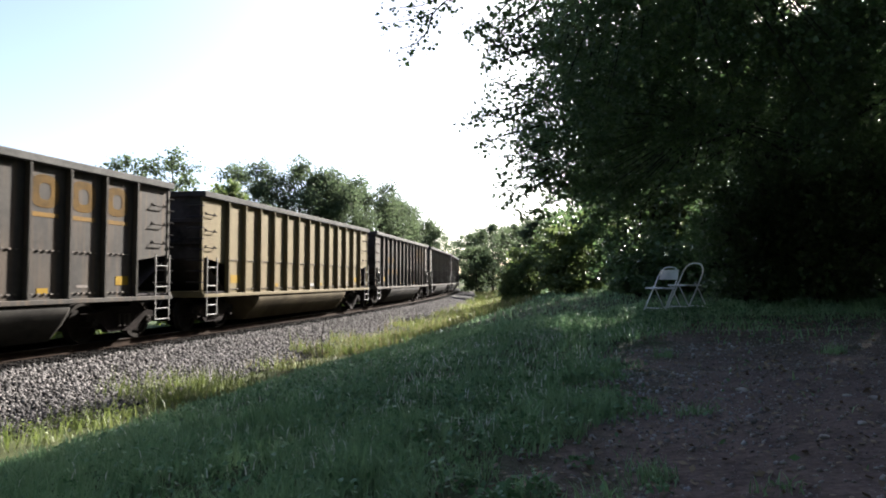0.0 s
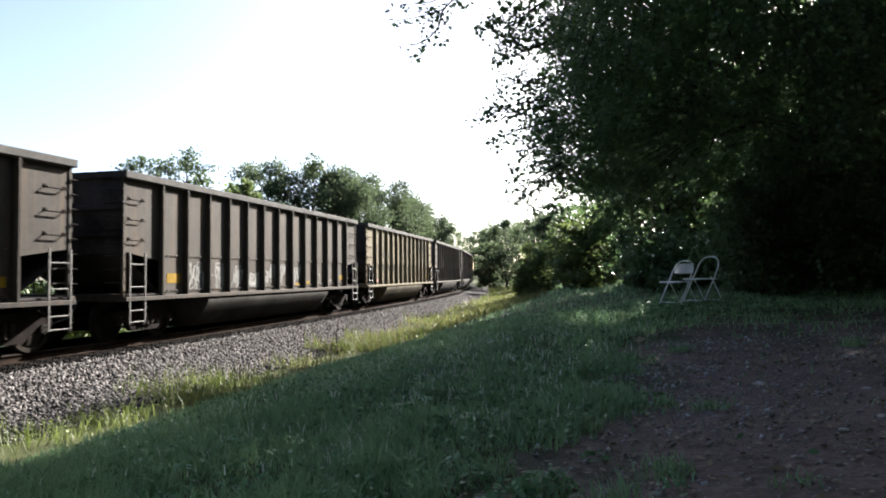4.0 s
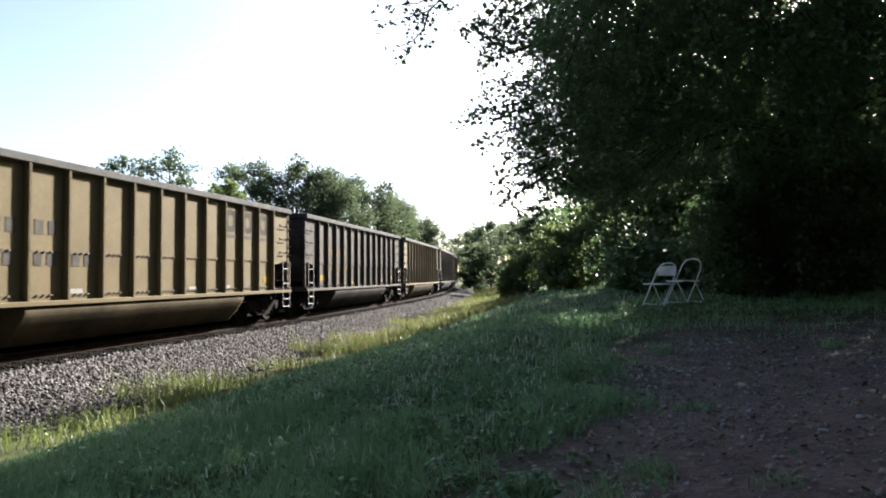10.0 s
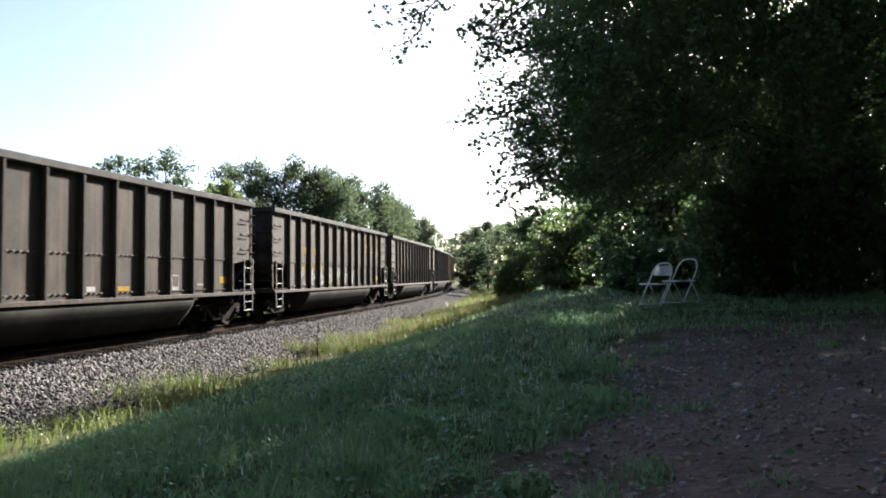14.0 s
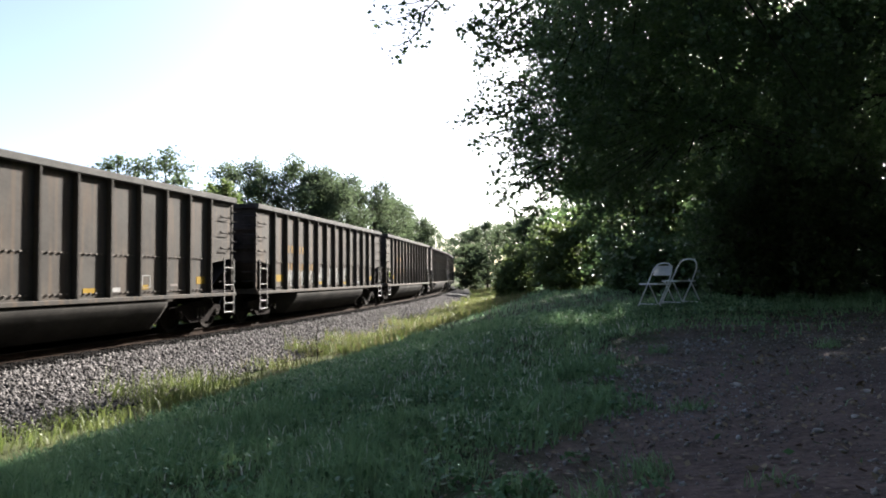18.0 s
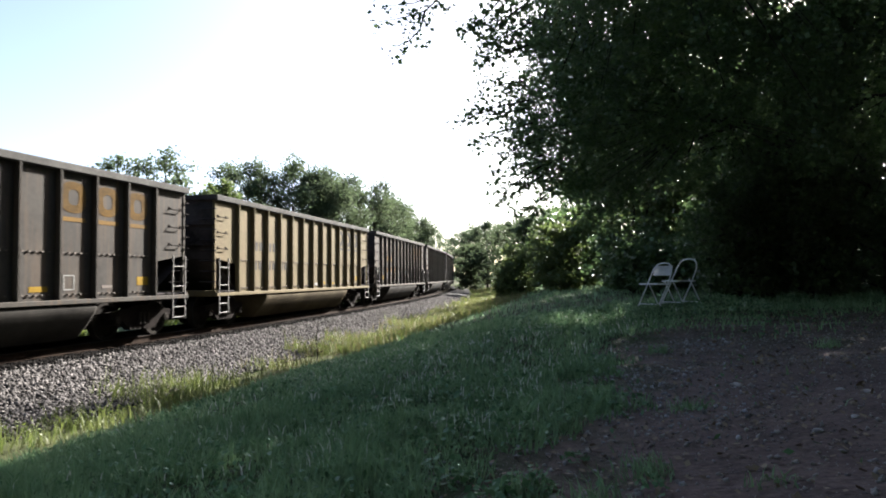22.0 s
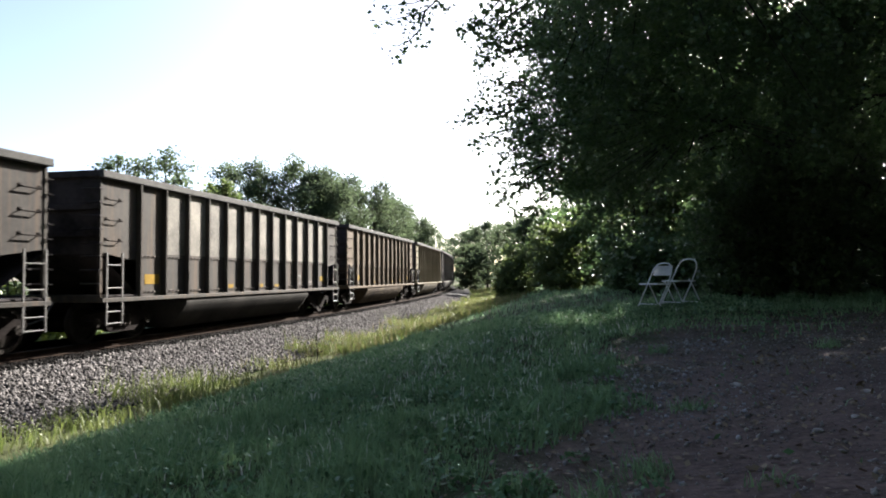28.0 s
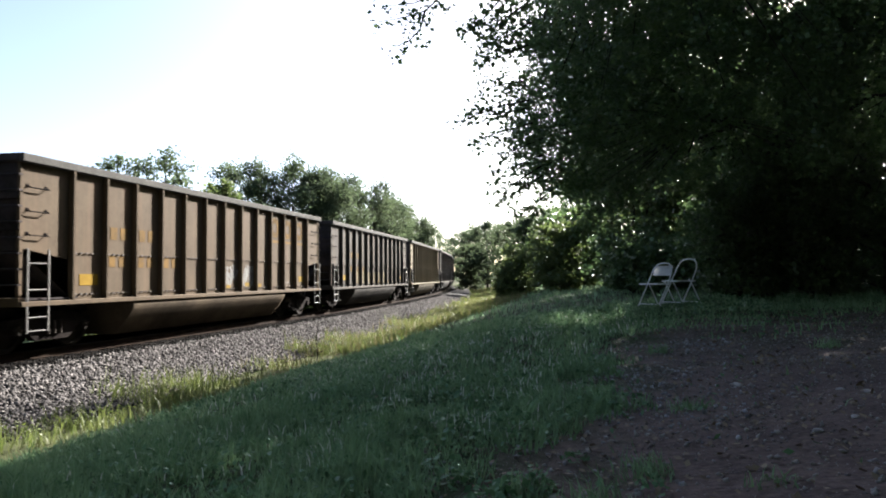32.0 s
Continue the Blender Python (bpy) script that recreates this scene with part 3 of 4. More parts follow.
# weeds along the ballast
rng = np.random.default_rng(31)
s, w, x, y = track_points(rng, 150000, 0.0, 95.0, 3.6, 10.6, 1.4)
clump = np.clip(np.sin(s * 1.9 + 0.6) + 0.8 * np.sin(s * 0.71 + 1.0) + 0.7 * np.sin(s * 4.3 + w), -1.5, 2.4)
edge = 5.4 + 0.25 * np.sin(s * 0.9) - 0.3 * np.clip(clump, 0, 2) + 1.2 * np.clip((s - 12) / 18, 0, 1)
ok = rng.random(len(s)) < np.clip(1.0 - np.abs(w - edge) / (1.15 + 0.35 * clump + 1.4 * np.clip((s - 12) / 18, 0, 1)), 0, 1) * np.clip(0.35 + 0.4 * clump, 0.12, 1)
x, y, s, clump = x[ok], y[ok], s[ok], clump[ok]
blades("verge_weeds", x, y, ground_z(x, y), rng.uniform(0.10, 0.44, len(x)) * (0.7 + 0.4 * np.clip(clump, -1, 2)), 0.004 + 0.0003 * s, WEED, "sunlit yellow-green weeds along the ballast edge", "weeds", 33, 0.9)
m = (s > 13) & (rng.random(len(x)) < 0.35)
blades("dry_verge_grass", x[m], y[m], ground_z(x[m], y[m]), rng.uniform(0.2, 0.5, m.sum()), 0.004 + 0.0003 * s[m], material("dry_verge_blade", (0.10, 0.09, 0.038), (0.21, 0.19, 0.09), 0.5, 0.6, through=0.4, island=0.5), "dry straw-coloured grass along the ballast edge", "grass", 35, 0.8)
m = rng.random(len(x)) < 0.5
leaf_litter("verge_leaves", x[m], y[m], ground_z(x[m], y[m]) + rng.uniform(0.03, 0.25, m.sum()), (0.03 + 0.0012 * s[m]) * rng.uniform(0.6, 1.5, m.sum()), WEED_LEAF, "broad yellow-green leaves among the weeds of the ballast edge", "weeds", 34, 0.9)


# ---- coal cars ----
POST = 0.122
POST_X = [-6.05 + 12.1 / 12 * i for i in range(13)]
SHEET, TOP, SILL = 1.424, 3.86, 0.93


def coal_car(paint):
    """A loaded bathtub gondola; x runs the way it travels, the rail head is z = 0."""
    P = PAINTS[paint]
    car = new("coal_car")
    for sg in (-1, 1):
        bm = bmesh.new()
        box(bm, -6.05, 6.05, sg * SHEET, sg * (SHEET - 0.02), 2.00, 3.72)
        box(bm, -6.05, 6.05, sg * (SHEET - 0.012), sg * (SHEET - 0.03), 1.0, 2.02)
        part("side_sheet", bm, P, car)
        for e in (-1, 1):
            bm = bmesh.new()
            quad = [(6.05, 1.86), (7.33, 2.05), (7.33, 3.72), (6.05, 3.72)]
            a = [bm.verts.new((e * x, sg * SHEET, z)) for x, z in quad]
            b = [bm.verts.new((e * x, sg * (SHEET - 0.02), z)) for x, z in quad]
            bm.faces.new(a)
            bm.faces.new(b[::-1])
            for i in range(4):
                bm.faces.new((a[i], b[i], b[(i + 1) % 4], a[(i + 1) % 4]))
            bmesh.ops.recalc_face_normals(bm, faces=bm.faces)
            part("end_bay_sheet", bm, P, car)
            bm = bmesh.new()
            box(bm, e * 7.27, e * 7.35, sg * (SHEET - 0.06), sg * (SHEET + 0.02), SILL + 0.1, 3.70, 0.006)
            part("corner_post", bm, P, car)
        bm = bmesh.new()
        box(bm, -7.40, 7.40, sg * (SHEET - 0.05), sg * HALF, 3.69, TOP, 0.02)
        part("top_chord", bm, CHORD, car, "pale grey worn top rail")
        bm = bmesh.new()
        box(bm, -7.38, 7.38, sg * (SHEET - 0.12), sg * HALF, SILL, SILL + 0.10, 0.012)
        part("side_sill", bm, P, car)
    # one post: a folded plate, web and outer flange
    bm = bmesh.new()
    box(bm, -0.02, 0.03, SHEET - 0.01, SHEET + POST, SILL + 0.10, 3.69)
    box(bm, -0.026, 0.030, SHEET + POST - 0.012, SHEET + POST, SILL + 0.10, 3.69)
    post = part("side_post", bm, P, car)
    post.matrix_basis = pose(POST_X[0], 0, 0)
    for sg in (0, 180):
        for x in POST_X:
            if not (sg == 0 and x == POST_X[0]):
                shared("side_post", post.data, car, pose(x, 0, 0, 0, 0, sg))
    # ends
    for e in (-1, 1):
        bm = bmesh.new()
        box(bm, e * 7.30, e * 7.33, -SHEET, SHEET, 2.0, 3.72)
        v = [bm.verts.new(c) for c in ((e * 7.33, -SHEET, 2.0), (e * 7.33, SHEET, 2.0), (e * 5.9, SHEET, 1.0), (e * 5.9, -SHEET, 1.0))]
        bm.faces.new(v)
        part("end_sheet", bm, END, car)
        bm = bmesh.new()
        box(bm, e * 7.28, e * 7.42, -SHEET - 0.04, SHEET + 0.04, 3.70, TOP - 0.002, 0.02)
        part("end_chord", bm, END, car)
        bm = bmesh.new()
        box(bm, e * 7.25, e * 7.40, -1.50, 1.50, 0.93, 1.10, 0.012)
        part("end_sill", bm, P, car)
        bm = bmesh.new()
        box(bm, e * 5.85, e * 7.30, -1.47, 1.47, 1.045, 1.085, 0.006)
        part("end_platform", bm, END, car)
        for z in (2.45, 3.05):
            bm = bmesh.new()
            box(bm, e * 7.33, e * 7.40, -SHEET, SHEET, z - 0.06, z + 0.06, 0.01)
            part("end_stiffener", bm, END, car)
        bm = bmesh.new()
        box(bm, e * 7.35, e * 7.86, -0.10, 0.10, 0.78, 0.98, 0.03)
        box(bm, e * 7.80, e * 8.085, -0.17, 0.14, 0.74, 1.00, 0.04)
        part("coupler", bm, STEEL_DARK, car, "dark cast steel coupler")
        bm = bmesh.new()
        tube(bm, [(e * 7.42, -0.35, 0.95), (e * 7.75, -0.38, 0.60), (e * 8.05, -0.30, 0.50)], 0.025, 6)
        part("air_hose", bm, RUBBER, car)
    # tub
    bm = bmesh.new()
    prof = [(-1.42, 0.97), (-1.49, 0.90), (-1.50, 0.82), (-1.45, 0.71), (-1.28, 0.47), (-0.98, 0.15), (0.98, 0.15), (1.28, 0.47), (1.45, 0.71), (1.50, 0.82), (1.49, 0.90), (1.42, 0.97)]
    rings = [[bm.verts.new((x, y * k, z)) for y, z in prof] for x, k in ((-4.1, 1.0), (-4.05, 1.0), (4.05, 1.0), (4.1, 1.0))]
    for a, b in zip(rings, rings[1:]):
        for j in range(len(prof) - 1):
            bm.faces.new((a[j], b[j], b[j + 1], a[j + 1]))
    bm.faces.new(rings[0])
    bm.faces.new(rings[-1][::-1])
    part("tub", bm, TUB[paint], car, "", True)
    bm = bmesh.new()
    box(bm, -7.3, 7.3, -0.25, 0.25, 0.70, 1.02, 0.01)
    part("centre_sill", bm, STEEL_DARK, car)
    # load
    bm = bmesh.new()
    gxs, gys = [-7.2 + 14.4 * i / 30 for i in range(31)], [-1.33 + 2.66 * j / 8 for j in range(9)]
    vv = [[bm.verts.new((x, y, 3.55 + (0.22 * (1 - (y / 1.33) ** 2) + 0.08 * math.sin(x * 2.2) + random.uniform(-0.03, 0.03)) * min(1.0, (7.2 - abs(x)) / 1.2))) for y in gys] for x in gxs]
    for i in range(30):
        for j in range(8):
            bm.faces.new((vv[i][j], vv[i + 1][j], vv[i + 1][j + 1], vv[i][j + 1]))
    part("coal_load", bm, COAL, car, "heap of black coal", True)
    # ladders and grab irons
    for sg in (-1, 1):
        for e in (-1, 1):
            bm = bmesh.new()
            for x in (7.24, 6.72):
                box(bm, e * x - 0.016, e * x + 0.016, sg * 1.515, sg * 1.55, 0.42 if x > 7 else 0.44, 2.04)
            ladder = part("ladder", bm, RUNG, car, "pale worn steel corner ladder")
            for z in (0.46, 0.72, 1.25, 1.76):
                bm = bmesh.new()
                tube(bm, [(e * 6.72, sg * 1.53, z), (e * 7.24, sg * 1.53, z)], 0.014, 6)
                part("rung", bm, RUNG, ladder)
            for z in (2.30, 2.76, 3.22):
                bm = bmesh.new()
                tube(bm, [(e * 6.70, sg * 1.42, z + 0.03), (e * 6.70, sg * 1.505, z), (e * 7.16, sg * 1.505, z), (e * 7.16, sg * 1.42, z + 0.03)], 0.014, 6)
                for x in (6.70, 7.16):
                    box(bm, e * x - 0.035, e * x + 0.035, sg * 1.42, sg * 1.435, z + 0.0, z + 0.07)
                part("grab_iron", bm, STEEL_DARK, car)
        for e in (-1, 1):
            for k in range(8):
                bm = bmesh.new()
                tube(bm, [(e * 7.33, sg * 1.46, 1.35 + 0.3 * k), (e * 7.43, sg * 1.50, 1.35 + 0.3 * k), (e * 7.43, sg * 1.02, 1.35 + 0.3 * k), (e * 7.33, sg * 1.0, 1.35 + 0.3 * k)], 0.02, 6)
                part("end_rung", bm, END, car)
    # bolt rows, the two seams of each side
    for sg in (-1, 1):
        for z in (2.0, 1.14):
            bm = bmesh.new()
            for x in POST_X[:-1]:
                for k in range(5):
                    xx = x + 0.14 + 0.16 * k
                    box(bm, xx, xx + 0.055, sg * (SHEET - 0.01), sg * (SHEET + 0.025), z - 0.016, z + 0.016)
            tagged(part("bolt_row", bm, RIVET, car), kind="stuff")
    # trucks
    for e in (-1, 1):
        bm = bmesh.new()
        box(bm, -0.17, 0.17, -1.05, 1.05, 0.40, 0.68, 0.03)
        box(bm, -0.80, 0.80, -0.5, 0.5, 0.24, 0.56, 0.03)
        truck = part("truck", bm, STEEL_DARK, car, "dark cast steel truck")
        truck.matrix_basis = pose(e * 6.12, 0, 0)
        for sg in (-1, 1):
            bm = bmesh.new()
            outline = [(-1.12, 0.52), (-1.10, 0.66), (-0.62, 0.72), (-0.34, 0.80), (0.34, 0.80), (0.62, 0.72), (1.10, 0.66), (1.12, 0.52), (0.72, 0.46), (0.44, 0.22), (-0.44, 0.22), (-0.72, 0.46)]
            a = [bm.verts.new((x, sg * 0.93, z)) for x, z in outline]
            b = [bm.verts.new((x, sg * 1.10, z)) for x, z in outline]
            bm.faces.new(a)
            bm.faces.new(b[::-1])
            for i in range(len(a)):
                bm.faces.new((a[i], b[i], b[(i + 1) % len(a)], a[(i + 1) % len(a)]))
            bmesh.ops.recalc_face_normals(bm, faces=bm.faces)
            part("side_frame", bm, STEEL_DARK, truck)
            for x in (-0.16, 0.0, 0.16):
                bm = bmesh.new()
                tube(bm, [(x, sg * 1.12, 0.34), (x, sg * 1.12, 0.62)], 0.06, 8)
                part("spring", bm, WHEEL, truck)
        for x in (-0.89, 0.89):
            bm = bmesh.new()
            lathe(bm, [(0.0, -0.80), (0.10, -0.80), (0.12, -0.76), (0.36, -0.74), (0.38, -0.80), (0.457, -0.80), (0.457, -0.72), (0.485, -0.69), (0.485, -0.665), (0.37, -0.67), (0.08, -0.68), (0.08, 0.68), (0.37, 0.67), (0.485, 0.665), (0.485, 0.69), (0.457, 0.72), (0.457, 0.80), (0.38, 0.80), (0.36, 0.74), (0.12, 0.76), (0.10, 0.80), (0.0, 0.80)], 24)
            for sg in (-1, 1):
                lathe(bm, [(0.0, sg * 1.155), (0.09, sg * 1.15), (0.105, sg * 1.13), (0.105, sg * 0.85), (0.0, sg * 0.85)], 12)
                for k in range(3):
                    q = 2 * math.pi * k / 3
                    box(bm, 0.055 * math.cos(q) - 0.014, 0.055 * math.cos(q) + 0.014, sg * 1.15, sg * 1.175, 0.055 * math.sin(q) - 0.014, 0.055 * math.sin(q) + 0.014)
            bmesh.ops.recalc_face_normals(bm, faces=bm.faces)
            ws = part("wheelset", bm, WHEEL, truck, "steel wheels on an axle with pale bearing caps")
            ws.matrix_basis = pose(x, 0, 0.457)
    return car


def mark(car, name, bay, u0, u1, z0, z1, mat, label="", slant=0.0, lift=0.008):
    """Paint on one bay of the near side: bay 0 is the rearmost between posts; u runs from 0 to 1 across the bay."""
    x0, x1 = POST_X[bay] + 1.008 * u0, POST_X[bay] + 1.008 * u1
    face = -(SHEET if z0 > 2.0 else SHEET - 0.012)
    bm = bmesh.new()
    front = [bm.verts.new((x, face - lift, z)) for x, z in ((x0, z0), (x1, z0), (x1 + slant, z1), (x0 + slant, z1))]
    back = [bm.verts.new((v.co.x, face + 0.006, v.co.z)) for v in front]
    bm.faces.new(front)
    bm.faces.new(back[::-1])
    for i in range(4):
        bm.faces.new((front[i], back[i], back[(i + 1) % 4], front[(i + 1) % 4]))
    bmesh.ops.recalc_face_normals(bm, faces=bm.faces)
    return part(name, bm, mat, car, label)


def ring_mark(car, name, bay, u0, u1, z0, z1, mat):
    """A broad painted ring with squared-off shoulders, on one bay of the near side."""
    cx, cz = POST_X[bay] + 1.008 * (u0 + u1) / 2, (z0 + z1) / 2
    rx, rz = 1.008 * (u1 - u0) / 2, (z1 - z0) / 2
    bm = bmesh.new()
    rings = []
    for k in (1.0, 0.42):
        ring = []
        for i in range(24):
            a = 2 * math.pi * i / 24
            c, n = math.cos(a), math.sin(a)
            ring.append(bm.verts.new((cx + k * rx * math.copysign(abs(c) ** 0.7, c), -SHEET - 0.006, cz + (k if k == 1.0 else 0.5) * rz * math.copysign(abs(n) ** 0.7, n))))
        rings.append(ring)
    for i in range(24):
        j = (i + 1) % 24
        bm.faces.new((rings[0][i], rings[0][j], rings[1][j], rings[1][i]))
    bmesh.ops.solidify(bm, geom=bm.faces[:], thickness=0.005)
    bmesh.ops.recalc_face_normals(bm, faces=bm.faces)
    return part(name, bm, mat, car)


def scrawl(car, bays, z0, z1, mat, seed, loops=4):
    """A meaningless sprayed scribble of thin flat strokes, one part a bay."""
    r = random.Random(seed)
    for bay in bays:
        bm = bmesh.new()
        face = -(SHEET if z0 > 2.0 else SHEET - 0.012) - 0.005
        for k in range(loops):
            cx, cz = POST_X[bay] + r.uniform(0.2, 0.85), r.uniform(z0 + 0.1, z1 - 0.1)
            rx, rz, ph, tw = r.uniform(0.06, 0.2), r.uniform(0.12, (z1 - z0) / 2), r.uniform(0, 6), r.uniform(1.0, 2.0)
            prev = None
            for q in range(13):
                a = ph + q * tw * 0.42
                px, pz = cx + rx * math.cos(a), cz + rz * math.sin(a * 1.3)
                px, pz = min(max(px, POST_X[bay] + 0.06), POST_X[bay] + 0.95), min(max(pz, z0), z1)
                pair = (bm.verts.new((px - 0.022, face, pz - 0.014)), bm.verts.new((px + 0.022, face, pz + 0.014)))
                if prev:
                    bm.faces.new((prev[0], prev[1], pair[1], pair[0]))
                prev = pair
        tagged(part("graffiti", bm, mat, car), "sprayed scribble", kind="stuff")


def small_stencils(car, seed):
    r = random.Random(seed)
    if r.random() < 0.85:
        mark(car, "stencil_plate", 0, 0.3, 0.85, 1.32, 1.56, YELLOW, "yellow stencil panel")
    for bay in r.sample([3, 4, 6, 7, 8, 9], 3):
        z = r.uniform(1.12, 1.2)
        u = r.uniform(0.1, 0.4)
        mark(car, "stencil_line", bay, u, u + r.uniform(0.25, 0.45), z, z + 0.11, r.choice((YELLOW, YELLOW, WHITE)))
    mark(car, "stencil_plate", 11, 0.45, 0.85, 1.30, 1.50, YELLOW if r.random() < 0.8 else WHITE)
    # an outlined box
    if r.random() < 0.7:
        for u0, u1, z0, z1 in ((0.2, 0.5, 1.22, 1.245), (0.2, 0.5, 1.515, 1.54), (0.2, 0.225, 1.245, 1.515), (0.475, 0.5, 1.245, 1.515)):
            mark(car, "stencil_frame", 9, u0, u1, z0, z1, WHITE)
    # the chalky seam line under each upper sheet
    mark(car, "hatch_mark", 10, 0.3, 0.62, 1.25, 1.31, RIVET)


def road_marks(car, mat, seed, faint=False):
    """The road's initials and number, as plain bars, and the big initials as plain blocks."""
    r = random.Random(seed)
    for bay, spans in ((1, ((0.22, 0.44), (0.56, 0.78))), (2, ((0.22, 0.44), (0.56, 0.74)))):
        for u0, u1 in spans:
            mark(car, "reporting_mark", bay, u0, u1, 2.34, 2.62, mat)
    for bay, spans in ((1, ((0.2, 0.40), (0.52, 0.74))), (2, ((0.22, 0.42), (0.54, 0.76))), (3, ((0.2, 0.42), (0.54, 0.74)))):
        for u0, u1 in spans:
            mark(car, "number_bar", bay, u0, u1, 1.72, 1.97, mat)
    if not faint:
        for bay in (9, 10, 11):
            ring_mark(car, "large_initial", bay, 0.10, 0.78, 2.84, 3.50, mat)
            mark(car, "initial_underline", bay, 0.10, 0.78, 2.66, 2.75, mat)


# paint and marks of each car, from the head of the train to its tail
FIRST = -7
CARS = [
    ("grey", ""), ("grey", "y"), ("pale", "d"), ("grey", "y"), ("grey", ""), ("grey", "y"), ("tan", ""),
    ("grey", "y"), ("grey", "yw"), ("pale", "dr"), ("grey", "w"), ("grey", ""), ("tan", "d"), ("grey", "y"), ("tan", "dt"), ("grey", "f"), ("tan", "d"),
    ("grey", ""), ("grey", "y"), ("grey", "yw"), ("grey", ""), ("grey", ""), ("grey", "f"), ("grey", "fw"), ("grey", ""), ("grey", "y"), ("grey", "yw"),
    ("tan", "d"), ("grey", "y"), ("grey", "y"), ("grey", "Py"), ("pale", "d"), ("brown", ""), ("grey", "P"), ("grey", ""), ("pale", "d"), ("grey", "fb"),
    ("brown", "yW"), ("grey", "y"), ("grey", "")]
LABELS = {
    "grey": "loaded coal car in faded dark grey paint on the track",
    "tan": "loaded coal car in sun-bleached tan paint on the track",
    "pale": "loaded coal car in pale dusty grey paint on the track",
    "brown": "loaded coal car in dusty brown paint on the track",
}
EXTRA_LABEL = {"y": "with faded yellow marks", "d": "with dark faded marks", "w": "with white graffiti", "t": "with teal graffiti", "P": "with peeling bright patches"}
masters, train = {}, {}
for paint in ("grey", "tan", "pale", "brown"):
    masters[paint] = coal_car(paint)
used = set()
for i, (paint, style) in enumerate(CARS):
    car = copy_thing(masters[paint], Matrix()) if paint in used else masters[paint]
    train[FIRST + i] = car
    used.add(paint)
for k, car in train.items():
    paint, style = CARS[k - FIRST]
    label = LABELS[paint] if not style or style[0] not in EXTRA_LABEL else LABELS[paint].replace(" on the track", "") + " " + EXTRA_LABEL[style[0]]
    tagged(car, label, "coal car", "coal cars of the train")
    small_stencils(car, k + 50)
    for c in style:
        if c in "yf":
            road_marks(car, ORANGE, k, c == "f")
        elif c == "d":
            road_marks(car, DARK_MARK, k)
        elif c in "wW":
            scrawl(car, range(1, 8) if c == "w" else (6, 7), 1.15, 1.85, WHITE, k, 7)
        elif c == "t":
            scrawl(car, range(0, 5), 1.15, 2.3, TEAL, k, 9)
            scrawl(car, range(5, 9), 1.15, 1.9, RED, k + 1, 6)
        elif c == "r":
            mark(car, "stencil_plate", 0, 0.1, 0.9, 1.12, 1.3, RED)
        elif c in "pP":
            for bay in range(1, 12):
                mark(car, "peeled_paint", bay, 0.035, 0.97, 2.06, 3.67, PEEL, lift=0.003)
        elif c == "b":
            for bay in range(2, 8):
                mark(car, "dust_band", bay, 0.06, 0.94, 1.12, 1.72, PAINTS["tan"])


# ---- trees ----
def leaf_mesh(g, c, size):
    """Leaves folded along the midrib, hanging at the places c."""
    n = len(c)
    d1 = g.normal(0, 1, (n, 3))
    d1[:, 2] = d1[:, 2] * 0.5 - 0.25
    d1 /= np.linalg.norm(d1, axis=1)[:, None]
    nn = g.normal(0, 0.7, (n, 3)) + np.array([0, 0, 0.8])
    d2 = np.cross(nn, d1)
    d2 /= np.linalg.norm(d2, axis=1)[:, None] + 1e-9
    d3 = np.cross(d1, d2)
    L, W = size[:, None], size[:, None] * 0.30
    lift = d3 * W * 0.4
    v = np.stack([c - d1 * L * 0.5, c + d2 * W * 1.35 + lift, c + d1 * L * 0.5, c - d2 * W * 1.35 + lift], 1).reshape(-1, 3)
    return v, np.arange(n * 4).reshape(-1, 4)


def shade_top(x, y):
    """The height that the woods keep to, rising away from the track."""
    return 1.50 * (beside_track(x, y)[1] - 7.0) - 0.2


